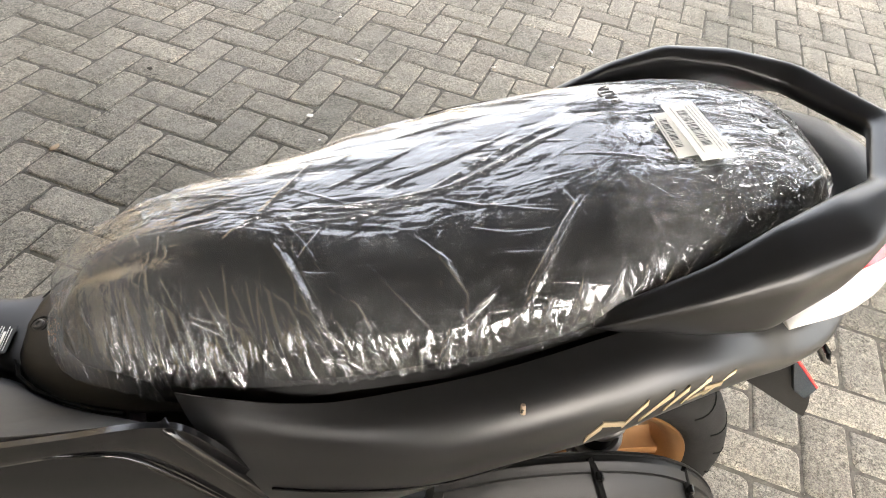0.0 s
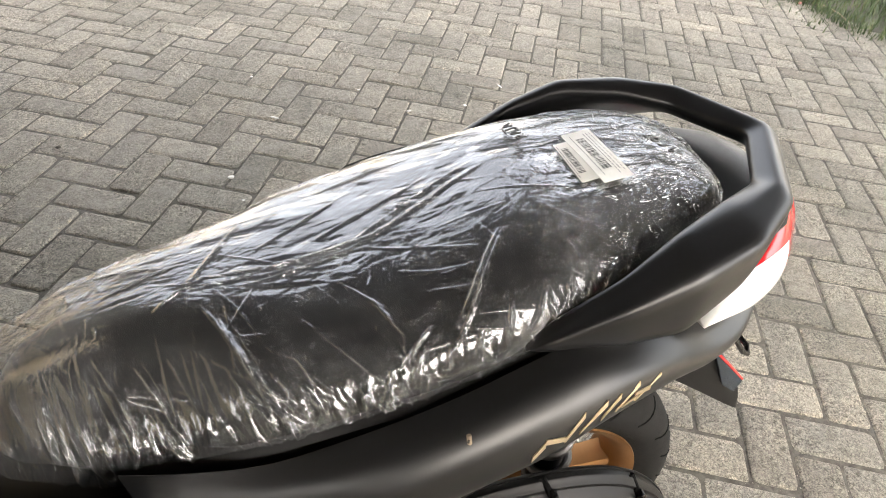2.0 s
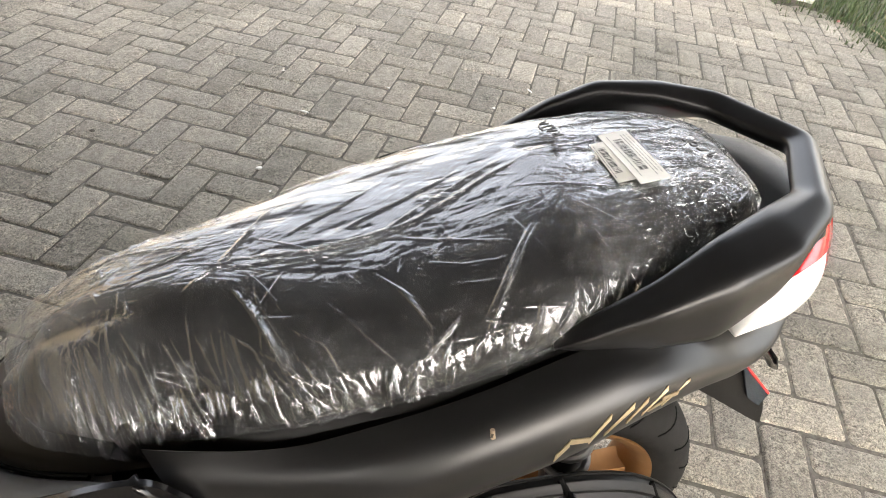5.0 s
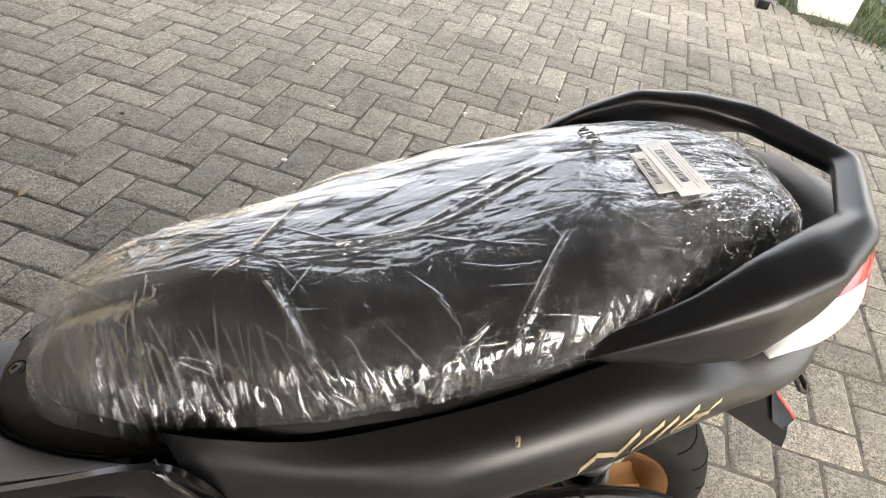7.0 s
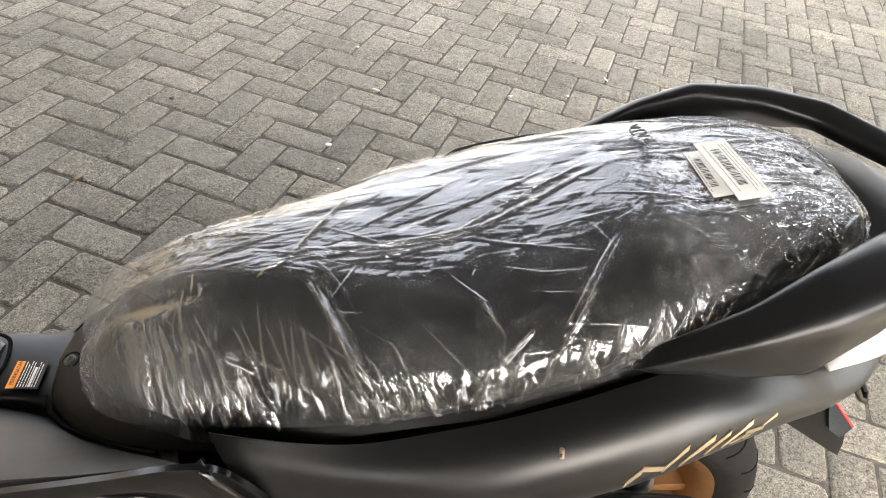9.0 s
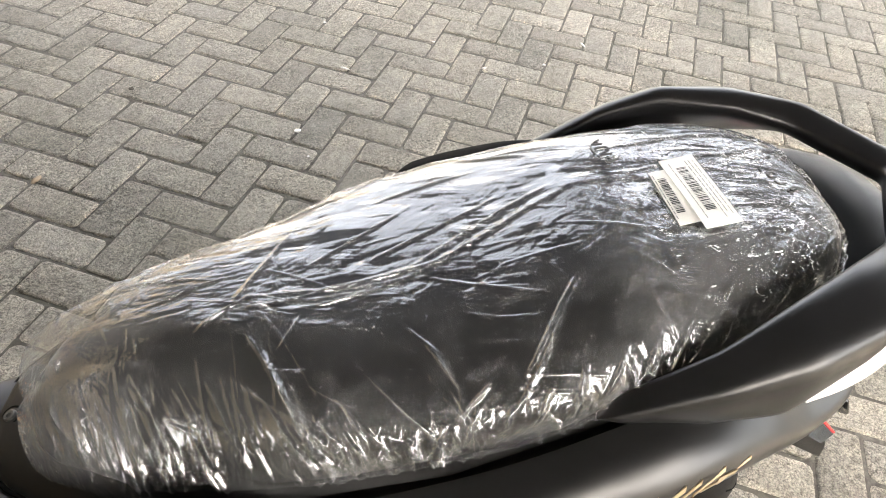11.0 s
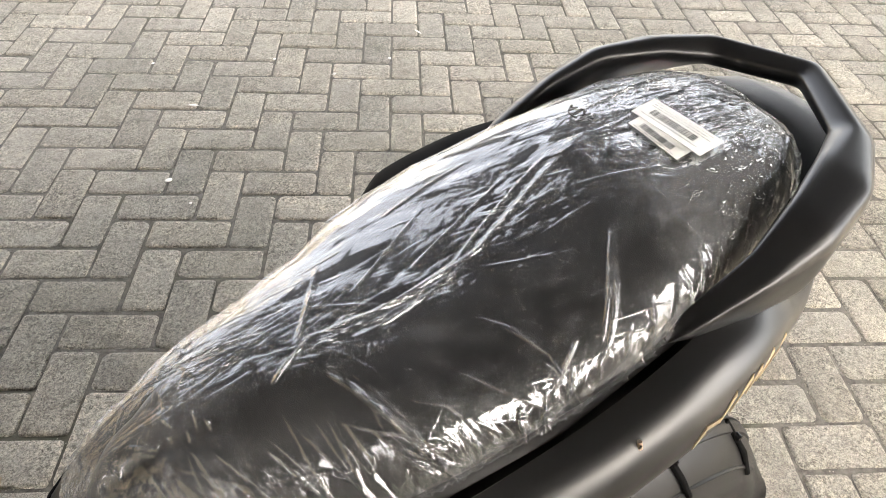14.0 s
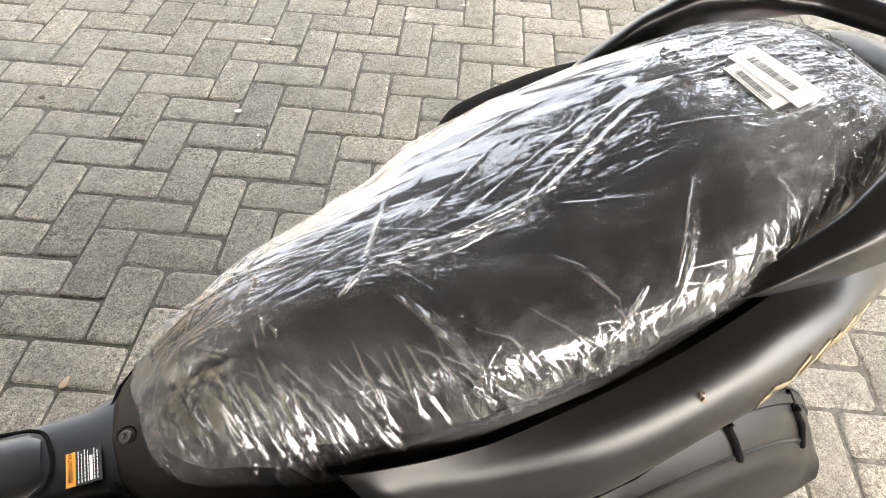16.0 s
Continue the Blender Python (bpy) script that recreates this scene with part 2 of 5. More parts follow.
def paver_material(name, joined):
    m, nt, b = material(name)
    at = world_place(nt)
    if joined:
        rnd = nt.nodes.new("ShaderNodeNewGeometry").outputs["Random Per Island"]
    else:
        rnd = nt.nodes.new("ShaderNodeObjectInfo").outputs["Random"]
    tone = ramp(nt, rnd, [(0.0, (0.262, 0.245, 0.215)), (0.2, (0.352, 0.330, 0.290)), (0.42, (0.300, 0.284, 0.254)), (0.6, (0.385, 0.358, 0.312)), (0.8, (0.325, 0.302, 0.262)), (1.0, (0.425, 0.398, 0.350))])
    if not joined:                                         # pale rims round each block: bevel light painted in, patchy like wear
        local = nt.nodes.new("ShaderNodeTexCoord")
        xyz = nt.nodes.new("ShaderNodeSeparateXYZ")
        nt.links.new(local.outputs["Object"], xyz.inputs[0])
        rims = []
        for axis, half in ((0, PX - 0.003), (1, PY / 2 - 0.002)):
            size = nt.nodes.new("ShaderNodeMath")
            size.operation = "ABSOLUTE"
            nt.links.new(xyz.outputs[axis], size.inputs[0])
            rim = nt.nodes.new("ShaderNodeMapRange")
            rim.inputs["From Min"].default_value, rim.inputs["From Max"].default_value = half - 0.014, half - 0.004
            nt.links.new(size.outputs[0], rim.inputs[0])
            rims.append(rim.outputs[0])
        most = nt.nodes.new("ShaderNodeMath")
        most.operation = "MAXIMUM"
        nt.links.new(rims[0], most.inputs[0])
        nt.links.new(rims[1], most.inputs[1])
        patchy = ramp(nt, noise_tex(nt, at, 22.0, 4, 0.7), [(0.38, (0, 0, 0)), (0.6, (1, 1, 1))])
        tone = mixed(nt, tone, mixed(nt, tone, (1.38, 1.36, 1.32), 1.0, "MULTIPLY"), mixed(nt, most.outputs[0], patchy, 1.0, "MULTIPLY"))
    stain = ramp(nt, noise_tex(nt, at, 1.7, 6, 0.65), [(0.30, (0.58, 0.60, 0.58)), (0.55, (1, 1, 1)), (0.8, (1.10, 1.08, 1.04))])
    blot = ramp(nt, noise_tex(nt, at, 30.0, 6, 0.75, 0.5), [(0.28, (0.60, 0.60, 0.58)), (0.5, (1, 1, 1)), (0.74, (1.30, 1.28, 1.22))])
    grit = ramp(nt, noise_tex(nt, at, 330.0, 4, 0.75), [(0.36, (0.38, 0.37, 0.35)), (0.48, (1, 1, 1)), (0.66, (1.5, 1.48, 1.42))])
    pits = noise_tex(nt, at, 135.0, 4, 0.72, 0.9)
    coarse = ramp(nt, pits, [(0.39, (0.36, 0.35, 0.33)), (0.49, (0.96, 0.96, 0.96)), (0.62, (1.58, 1.55, 1.48))])
    worn = ramp(nt, noise_tex(nt, at, 6.5, 4, 0.6), [(0.35, (0.3,) * 3), (0.62, (0.95,) * 3)])
    tone = mixed(nt, tone, coarse, worn, "MULTIPLY")
    c = mixed(nt, mixed(nt, mixed(nt, tone, stain, 0.8, "MULTIPLY"), blot, 0.85, "MULTIPLY"), grit, 0.9, "MULTIPLY")
    nt.links.new(c, b.inputs["Base Color"])
    b.inputs["Roughness"].default_value = 0.85
    b.inputs["Specular IOR Level"].default_value = 0.35
    n1 = bump(nt, b, pits, 1.0, 0.022)
    bump(nt, b, noise_tex(nt, at, 34.0, 5, 0.65), 0.7, 0.008, n1)
    return m


PAVER, PAVER_FAR = paver_material("concrete_paver", False), paver_material("concrete_paver_rest", True)


def ground_material(name, low, high, moss):
    m, nt, b = material(name)
    at = world_place(nt)
    c = ramp(nt, noise_tex(nt, at, 60.0, 6, 0.7), [(0.3, low), (0.7, high)])
    g = ramp(nt, noise_tex(nt, at, 3.0, 4), [(0.5, (0, 0, 0)), (0.75, (1, 1, 1))])
    nt.links.new(mixed(nt, c, moss, g), b.inputs["Base Color"])
    b.inputs["Roughness"].default_value = 0.95
    bump(nt, b, noise_tex(nt, at, 150.0, 6, 0.8), 0.9, 0.01)
    return m


SAND = ground_material("dirty_joint_sand", (0.05, 0.045, 0.038), (0.19, 0.175, 0.15), (0.08, 0.08, 0.05))
SOIL = ground_material("dark_soil", (0.03, 0.026, 0.02), (0.09, 0.078, 0.06), (0.035, 0.05, 0.02))
PLASTER = ground_material("stained_white_plaster", (0.74, 0.72, 0.67), (0.84, 0.82, 0.78), (0.72, 0.66, 0.55))
# brown of the unseen walls that block light behind the camera
PLASTER_WALL = ground_material("brown_blocker", (0.085, 0.072, 0.052), (0.13, 0.11, 0.08), (0.075, 0.066, 0.05))
# tan of the unseen wall added to warm the film's reflections
TAN_WALL = ground_material("tan_reflector", (0.30, 0.24, 0.155), (0.40, 0.32, 0.21), (0.24, 0.20, 0.14))
ROOF = ground_material("dark_canopy_sheet", (0.025, 0.025, 0.026), (0.045, 0.045, 0.045), (0.03, 0.03, 0.03))
STONE = ground_material("grey_slab", (0.26, 0.27, 0.28), (0.36, 0.37, 0.38), (0.3, 0.31, 0.3))


def grass_material():
    m, nt, b = material("grass_blades")
    rnd = nt.nodes.new("ShaderNodeNewGeometry").outputs["Random Per Island"]
    nt.links.new(ramp(nt, rnd, [(0.0, (0.025, 0.05, 0.012)), (0.6, (0.05, 0.085, 0.022)), (1.0, (0.11, 0.12, 0.045))]), b.inputs["Base Color"])
    b.inputs["Roughness"].default_value = 0.6
    return m


GRASS = grass_material()


# ---- building helpers ----
def mesh_of(name, bm, mat, smooth=True, sharp=38):
    bmesh.ops.recalc_face_normals(bm, faces=bm.faces[:])
    for f in bm.faces:
        f.smooth = smooth
    if smooth:
        for e in bm.edges:
            if len(e.link_faces) == 2 and e.calc_face_angle(0) > radians(sharp):
                e.smooth = False
    me = bpy.data.meshes.new(name)
    bm.to_mesh(me)
    bm.free()
    me.materials.append(mat)
    return me


def part(name, bm, mat, parent=None, label="", smooth=True, sharp=38):
    ob = new(name, mesh_of(name, bm, mat, smooth, sharp))
    if parent:
        ob.parent = parent
    if label:
        ob["label"] = label
    return ob


def thing(name, label, category, at=(0, 0, 0), group="", kind=""):
    ob = new(name)
    ob.empty_display_size = 0.05
    ob.location = at
    return tagged(ob, label, category, group, kind)


def spline(values, keys, at):
    """Smooth values between keys (Catmull-Rom)."""
    keys, values = np.array(keys, float), np.array(values, float)
    slope = np.gradient(values, keys, axis=0)
    at = np.clip(np.atleast_1d(at), keys[0], keys[-1])
    i = np.clip(np.searchsorted(keys, at) - 1, 0, len(keys) - 2)
    h = keys[i + 1] - keys[i]
    u = (at - keys[i]) / h
    if values.ndim > 1:
        u, h = u[:, None], h[:, None]
    return (2 * u**3 - 3 * u**2 + 1) * values[i] + (u**3 - 2 * u**2 + u) * h * slope[i] + (3 * u**2 - 2 * u**3) * values[i + 1] + (u**3 - u**2) * h * slope[i + 1]


def ring(points, n, tight=0.0):
    """A closed smooth ring of n points through the given ones."""
    p = np.array(points, float)
    k = len(p)
    out = []
    for j in range(n):
        f = j * k / n
        i, u = int(f) % k, f - int(f)
        a, b, c, d = p[(i - 1) % k], p[i], p[(i + 1) % k], p[(i + 2) % k]
        m1, m2 = (1 - tight) * (c - a) / 2, (1 - tight) * (d - b) / 2
        out.append((2 * u**3 - 3 * u**2 + 1) * b + (u**3 - 2 * u**2 + u) * m1 + (3 * u**2 - 2 * u**3) * c + (u**3 - u**2) * m2)
    return np.array(out)


def loft(sections, closed=True, caps=True, bm=None):
    bm = bm or bmesh.new()
    rows = [[bm.verts.new(tuple(p)) for p in s] for s in sections]
    n = len(rows[0])
    for a, b in zip(rows, rows[1:]):
        for i in range(n if closed else n - 1):
            j = (i + 1) % n
            bm.faces.new((a[i], a[j], b[j], b[i]))
    if caps and closed:
        bm.faces.new(rows[0][::-1])
        bm.faces.new(rows[-1])
    return bm


def shell(sections, thick, out):
    """An open sheet given as rows of points, with thickness: out(row, k) gives the offset direction."""
    s = np.array(sections, float)
    du, dv = np.gradient(s, axis=0), np.gradient(s, axis=1)
    nrm = np.cross(du, dv)
    nrm /= np.linalg.norm(nrm, axis=2, keepdims=True) + 1e-9
    if (nrm * out(s)).sum() < 0:
        nrm = -nrm
    inner = s - nrm * thick
    return loft(np.concatenate([s, inner[:, ::-1]], axis=1), True, True)


def box(sx, sy, sz, at=(0, 0, 0), bevel=0.0, segments=2, turn=None, bm=None):
    b = bmesh.new()
    bmesh.ops.create_cube(b, size=1, matrix=Matrix.Diagonal((sx, sy, sz, 1)))
    if bevel:
        bmesh.ops.bevel(b, geom=b.edges[:], offset=bevel, segments=segments, affect="EDGES", profile=0.6)
    m = Matrix.Translation(at) @ (turn or Matrix())
    bmesh.ops.transform(b, matrix=m, verts=b.verts[:])
    if bm is None:
        return b
    me = bpy.data.meshes.new("tmp")
    b.to_mesh(me)
    b.free()
    bm.from_mesh(me)
    bpy.data.meshes.remove(me)
    return bm


def turned(profile, n=64, axis="y", at=(0, 0, 0), closed=True):
    """A ring turned about the y axis from (radius, along) pairs."""
    secs = []
    for k in range(n):
        a = 2 * math.pi * k / n
        secs.append([(at[0] + r * math.cos(a), at[1] + y, at[2] + r * math.sin(a)) for r, y in profile])
    secs.append(secs[0])
    bm = loft(secs, closed, False)
    bmesh.ops.remove_doubles(bm, verts=bm.verts[:], dist=1e-6)
    return bm


def tube(points, radius, n=10, bm=None):
    """A round bar along points."""
    p = np.array(points, float)
    t = np.gradient(p, axis=0)
    secs = []
    side = np.array((0.0, 0.0, 1.0)) if abs(t[0][2]) < 0.9 * np.linalg.norm(t[0]) else np.array((1.0, 0, 0))
    for q, d in zip(p, t):
        d = d / np.linalg.norm(d)
        u = np.cross(d, side)
        u /= np.linalg.norm(u)
        v = np.cross(u, d)
        secs.append([q + radius * (math.cos(a) * u + math.sin(a) * v) for a in np.linspace(0, 2 * math.pi, n, endpoint=False)])
    return loft(secs, True, True, bm)


def perlin(x, y, seed=0):
    """Smooth noise from -1 to 1 on arrays."""
    perm = np.random.RandomState(seed).permutation(512)
    ang = np.random.RandomState(seed + 77).rand(512) * 2 * np.pi
    xi, yi = np.floor(x).astype(int), np.floor(y).astype(int)
    xf, yf = x - xi, y - yi
    u, v = xf**3 * (xf * (xf * 6 - 15) + 10), yf**3 * (yf * (yf * 6 - 15) + 10)

    def g(ix, iy, fx, fy):
        a = ang[perm[(perm[ix % 512] + iy) % 512]]
        return np.cos(a) * fx + np.sin(a) * fy
    a = g(xi, yi, xf, yf) * (1 - u) + g(xi + 1, yi, xf - 1, yf) * u
    b = g(xi, yi + 1, xf, yf - 1) * (1 - u) + g(xi + 1, yi + 1, xf - 1, yf - 1) * u
    return (a * (1 - v) + b * v) * 1.5


# ---- the setting: paving, grass, post, canopy ----
TURN = radians(-25.0)
CT, ST = math.cos(TURN), math.sin(TURN)
ORIGIN = (-0.4874, 1.2418)


def laid(u, v):
    """From paving units to the world."""
    x, y = u * PX, -v * PY
    return CT * x - ST * y + ORIGIN[0], ST * x + CT * y + ORIGIN[1]


def sheet(name, x0, y0, x1, y1, z, mat, thick=0.0, kind="structure", label="", category=""):
    bm = bmesh.new()
    if thick:
        box(x1 - x0, y1 - y0, thick, ((x0 + x1) / 2, (y0 + y1) / 2, z), 0, bm=bm)
    else:
        bm.faces.new([bm.verts.new(p) for p in ((x0, y0, z), (x1, y0, z), (x1, y1, z), (x0, y1, z))])
    return tagged(part(name, bm, mat, None, "", False), label, category, "", kind)


ground = sheet("ground", -400, -400, 400, 400, -0.0048, SAND, label="dark dirty sand in the joints under the paving", category="ground")


def grassy(x, y):
    """How far a place lies beyond the ragged edge of the paving."""
    return 0.92 * x + 0.39 * y - 3.55 + 0.10 * math.sin(3.1 * x + 1.7 * y) + 0.06 * math.sin(9 * y)


def paver_mesh(name, length, width, rnd):
    """One block with worn, unevenly rounded corners and a soft top edge."""
    hx, hy, bm = length / 2, width / 2, bmesh.new()
    outline = []
    for sx, sy in ((1, 1), (-1, 1), (-1, -1), (1, -1)):
        r = 0.006 + 0.012 * rnd.random()
        c = (sx * (hx - r), sy * (hy - r))
        start = math.atan2(sy, sx) - math.pi / 4
        for k in range(3):
            a = start + k * math.pi / 4
            outline.append((c[0] + r * math.cos(a) + rnd.uniform(-0.0008, 0.0008), c[1] + r * math.sin(a) + rnd.uniform(-0.0008, 0.0008)))
    rows = []
    for inset, z in ((0.0, -0.03), (0.0003, -0.008), (0.0022, -0.003), (0.0075, 0.0)):
        rows.append([(x * (1 - inset / hx), y * (1 - inset / hy), z + (rnd.uniform(-0.0006, 0.0006) if z > -0.01 else 0)) for x, y in outline])
    loft(rows, True, False, bm)
    bm.verts.ensure_lookup_table()
    bm.faces.new(bm.verts[-len(outline):])
    return mesh_of(name, bm, PAVER, True, 50)


# ---- the scooter ----
YC = 0.012                       # its middle plane
scooter = thing("scooter", "matte black scooter with gold rims and wrapped seat, parked on paving", "scooter", (0, 0, 0))

SEAT = [  # outline of the wrapped seat: x, half width, lower edge, top
    (-0.567, 0.004, 0.566, 0.574), (-0.563, 0.036, 0.554, 0.602), (-0.550, 0.064, 0.550, 0.634), (-0.53, 0.088, 0.549, 0.662),
    (-0.49, 0.109, 0.566, 0.688), (-0.43, 0.133, 0.593, 0.714), (-0.36, 0.147, 0.617, 0.736), (-0.28, 0.155, 0.636, 0.750),
    (-0.20, 0.162, 0.660, 0.763), (-0.13, 0.164, 0.693, 0.783), (-0.07, 0.160, 0.726, 0.810), (-0.02, 0.151, 0.750, 0.829),
    (0.04, 0.139, 0.770, 0.840), (0.10, 0.122, 0.780, 0.846), (0.155, 0.098, 0.787, 0.844), (0.184, 0.072, 0.791, 0.836),
    (0.199, 0.044, 0.795, 0.824), (0.207, 0.004, 0.803, 0.811)]


FAR = [  # the far side against the near one: x, share of width added, rise of the top
    (-0.567, -0.30, -0.011), (-0.54, -0.33, -0.010), (-0.50, -0.33, -0.007), (-0.45, -0.27, -0.004), (-0.40, -0.255, -0.0025), (-0.35, -0.225, -0.002),
    (-0.30, -0.11, -0.0015), (-0.25, 0.06, -0.001), (-0.20, 0.13, 0.0), (-0.14, 0.13, 0.0005), (-0.08, 0.035, 0.001), (-0.02, -0.02, 0.0015),
    (0.04, 0.02, 0.002), (0.10, 0.12, 0.0035), (0.16, 0.18, 0.0045), (0.207, 0.23, 0.0055)]


def seat_rows(x, angle, grow=0.0):
    """Points of the seat's skin at each x (rows) and angle round it (0 near lower edge, pi far lower edge)."""
    k = np.array(SEAT)
    w, lo, hi = spline(k[:, 1:], k[:, 0], x).T
    wide, rise = (np.interp(x, np.array(FAR)[:, 0], np.array(FAR)[:, i]) for i in (1, 2))
    w, lo, hi = np.maximum(w + grow, 0.002), lo - grow * 0.5, np.maximum(hi + rise + grow, lo - grow * 0.5 + 0.003)
    c, s = np.cos(angle), np.sin(angle)
    full = np.clip((x + 0.10) / 0.12, 0, 1)[:, None]          # the passenger part is squarer
    nose_ = np.clip((-0.24 - x) / 0.14, 0, 1)
    stand = np.clip((x + 0.07) / 0.09, 0, 1)[:, None] * (c > 0)[None, :]          # the near flank of the passenger part stands steep up to its shoulder
    lean = (1.65 * nose_ * nose_ * (3 - 2 * nose_))[:, None] * (c > 0)[None, :] * np.abs(c)[None, :] ** 0.5    # the near flank of the nose is a plain slope
    cy, sz = np.sign(c)[None, :] * np.abs(c)[None, :] ** (0.62 - 0.04 * full + 0.45 * lean - 0.04 * stand), np.abs(s)[None, :] ** (0.70 - 0.08 * full + 0.40 * lean + 0.60 * stand)
    y = -w[:, None] * cy * np.where(c < 0, 1 + wide[:, None], 1.0) + YC
    z = lo[:, None] + (hi - lo)[:, None] * sz
    return np.stack([np.repeat(x[:, None], len(angle), 1), y, z], 2)


def eased(n):
    """n steps from 0 to 1, close together at both ends."""
    t = np.linspace(0, 1, n)
    return 0.5 * t + 0.5 * (0.5 - 0.5 * np.cos(np.pi * t))


x_seat = SEAT[0][0] + (SEAT[-1][0] - SEAT[0][0]) * eased(70)
seat_pts = seat_rows(x_seat, np.linspace(0, np.pi, 41), -0.005)
slack = np.clip((-0.30 - x_seat) / 0.2, 0, 1)[:, None]          # the film stands off the seat's nose
seat_pts[:, :, 0] += 0.012 * slack
seat_pts[:, :, 1] = YC - 0.004 * slack + (seat_pts[:, :, 1] - YC) * (1 - 0.10 * slack)
seat_pts[:, :, 2] -= 0.006 * slack
part("seat", loft(seat_pts, True, True), VINYL, scooter, "black vinyl two-level seat")


# side panels of the body: rows of (half width, z) from the top edge down, by x
PANEL = [
    (-0.45, (0.140, 0.650), (0.165, 0.642), (0.176, 0.600), (0.180, 0.545), (0.175, 0.470)),
    (-0.36, (0.160, 0.653), (0.177, 0.637), (0.189, 0.602), (0.197, 0.555), (0.192, 0.490)),
    (-0.28, (0.172, 0.663), (0.193, 0.648), (0.209, 0.612), (0.218, 0.570), (0.210, 0.515)),
    (-0.20, (0.175, 0.688), (0.203, 0.677), (0.224, 0.650), (0.230, 0.618), (0.214, 0.562)),
    (-0.11, (0.175, 0.724), (0.203, 0.716), (0.224, 0.694), (0.230, 0.666), (0.206, 0.612)),
    (-0.04, (0.168, 0.752), (0.198, 0.743), (0.219, 0.720), (0.225, 0.694), (0.196, 0.640)),
    (0.03, (0.152, 0.762), (0.184, 0.755), (0.204, 0.738), (0.208, 0.716), (0.176, 0.655)),
    (0.10, (0.130, 0.745), (0.162, 0.741), (0.182, 0.728), (0.184, 0.710), (0.158, 0.676)),
    (0.17, (0.105, 0.712), (0.138, 0.709), (0.155, 0.702), (0.156, 0.692), (0.130, 0.668)),
    (0.24, (0.075, 0.690), (0.104, 0.688), (0.116, 0.683), (0.116, 0.676), (0.098, 0.662)),
    (0.30, (0.035, 0.676), (0.054, 0.674), (0.062, 0.671), (0.061, 0.667), (0.048, 0.657))]


def panel_rows(side, x, n=22):
    keys = [p[0] for p in PANEL]
    pts = np.array([[q for q in p[1:]] for p in PANEL])
    rows = []
    flat = spline(pts.reshape(len(PANEL), -1), keys, x).reshape(len(x), 5, 2)
    for xx, sec in zip(x, flat):
        d = np.r_[0, np.cumsum(np.linalg.norm(np.diff(sec, axis=0), axis=1))]
        s = spline(sec, d, np.linspace(0, d[-1], n))
        tuck = min(1.0, max(0.0, (-0.16 - xx) / 0.16)) if side > 0 else 0.0      # the far one draws in under the seat's narrow front
        lift = math.exp(-((xx + 0.17) / 0.13) ** 2) if side > 0 else 0.0
        rows.append([(xx, YC + side * (h + 0.006 * lift) * (1 - 0.36 * tuck), z - 0.03 * tuck + 0.015 * lift) for h, z in s])
    return np.array(rows)


for side in (-1, 1):
    fine_x = np.linspace(-0.45, 0.30, 160)
    full_rows = panel_rows(side, fine_x)
    rows = np.zeros((60, 22, 3))
    for j in range(22):                                   # the front edge slants back under the trim
        xs = np.linspace(-0.402 + 0.122 * j / 21, 0.30, 60)
        for c in range(3):
            rows[:, j, c] = np.interp(xs, fine_x, full_rows[:, j, c])
    # far panel is blackened in its material to drop the sky's sheen
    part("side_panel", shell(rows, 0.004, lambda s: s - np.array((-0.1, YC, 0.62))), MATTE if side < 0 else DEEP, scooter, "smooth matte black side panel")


# grab bar: cross-sections of (x, half width, z) along one arm to the apex; the other arm mirrors it
ARM = [
    [(-0.048, 0.160, 0.755), (-0.048, 0.163, 0.755), (-0.048, 0.164, 0.753), (-0.048, 0.163, 0.751), (-0.048, 0.161, 0.751), (-0.048, 0.160, 0.753)],
    [(-0.030, 0.153, 0.770), (-0.030, 0.163, 0.772), (-0.030, 0.171, 0.765), (-0.030, 0.170, 0.753), (-0.030, 0.160, 0.751), (-0.030, 0.154, 0.758)],
    [(0.035, 0.150, 0.815), (0.035, 0.162, 0.818), (0.035, 0.182, 0.797), (0.035, 0.178, 0.758), (0.035, 0.164, 0.762), (0.035, 0.152, 0.792)],
    [(0.085, 0.134, 0.845), (0.085, 0.150, 0.850), (0.092, 0.182, 0.820), (0.095, 0.180, 0.767), (0.092, 0.160, 0.782), (0.085, 0.137, 0.826)],
    [(0.148, 0.106, 0.856), (0.150, 0.127, 0.863), (0.158, 0.161, 0.838), (0.158, 0.157, 0.793), (0.152, 0.135, 0.812), (0.148, 0.109, 0.842)],
    [(0.200, 0.079, 0.854), (0.210, 0.096, 0.866), (0.222, 0.113, 0.849), (0.215, 0.108, 0.830), (0.203, 0.093, 0.834), (0.200, 0.080, 0.845)],
    [(0.244, 0.0, 0.862), (0.263, 0.0, 0.870), (0.284, 0.0, 0.855), (0.277, 0.0, 0.842), (0.255, 0.0, 0.841), (0.244, 0.0, 0.851)]]
YB = 0.018                       # the bar sits a little off the middle


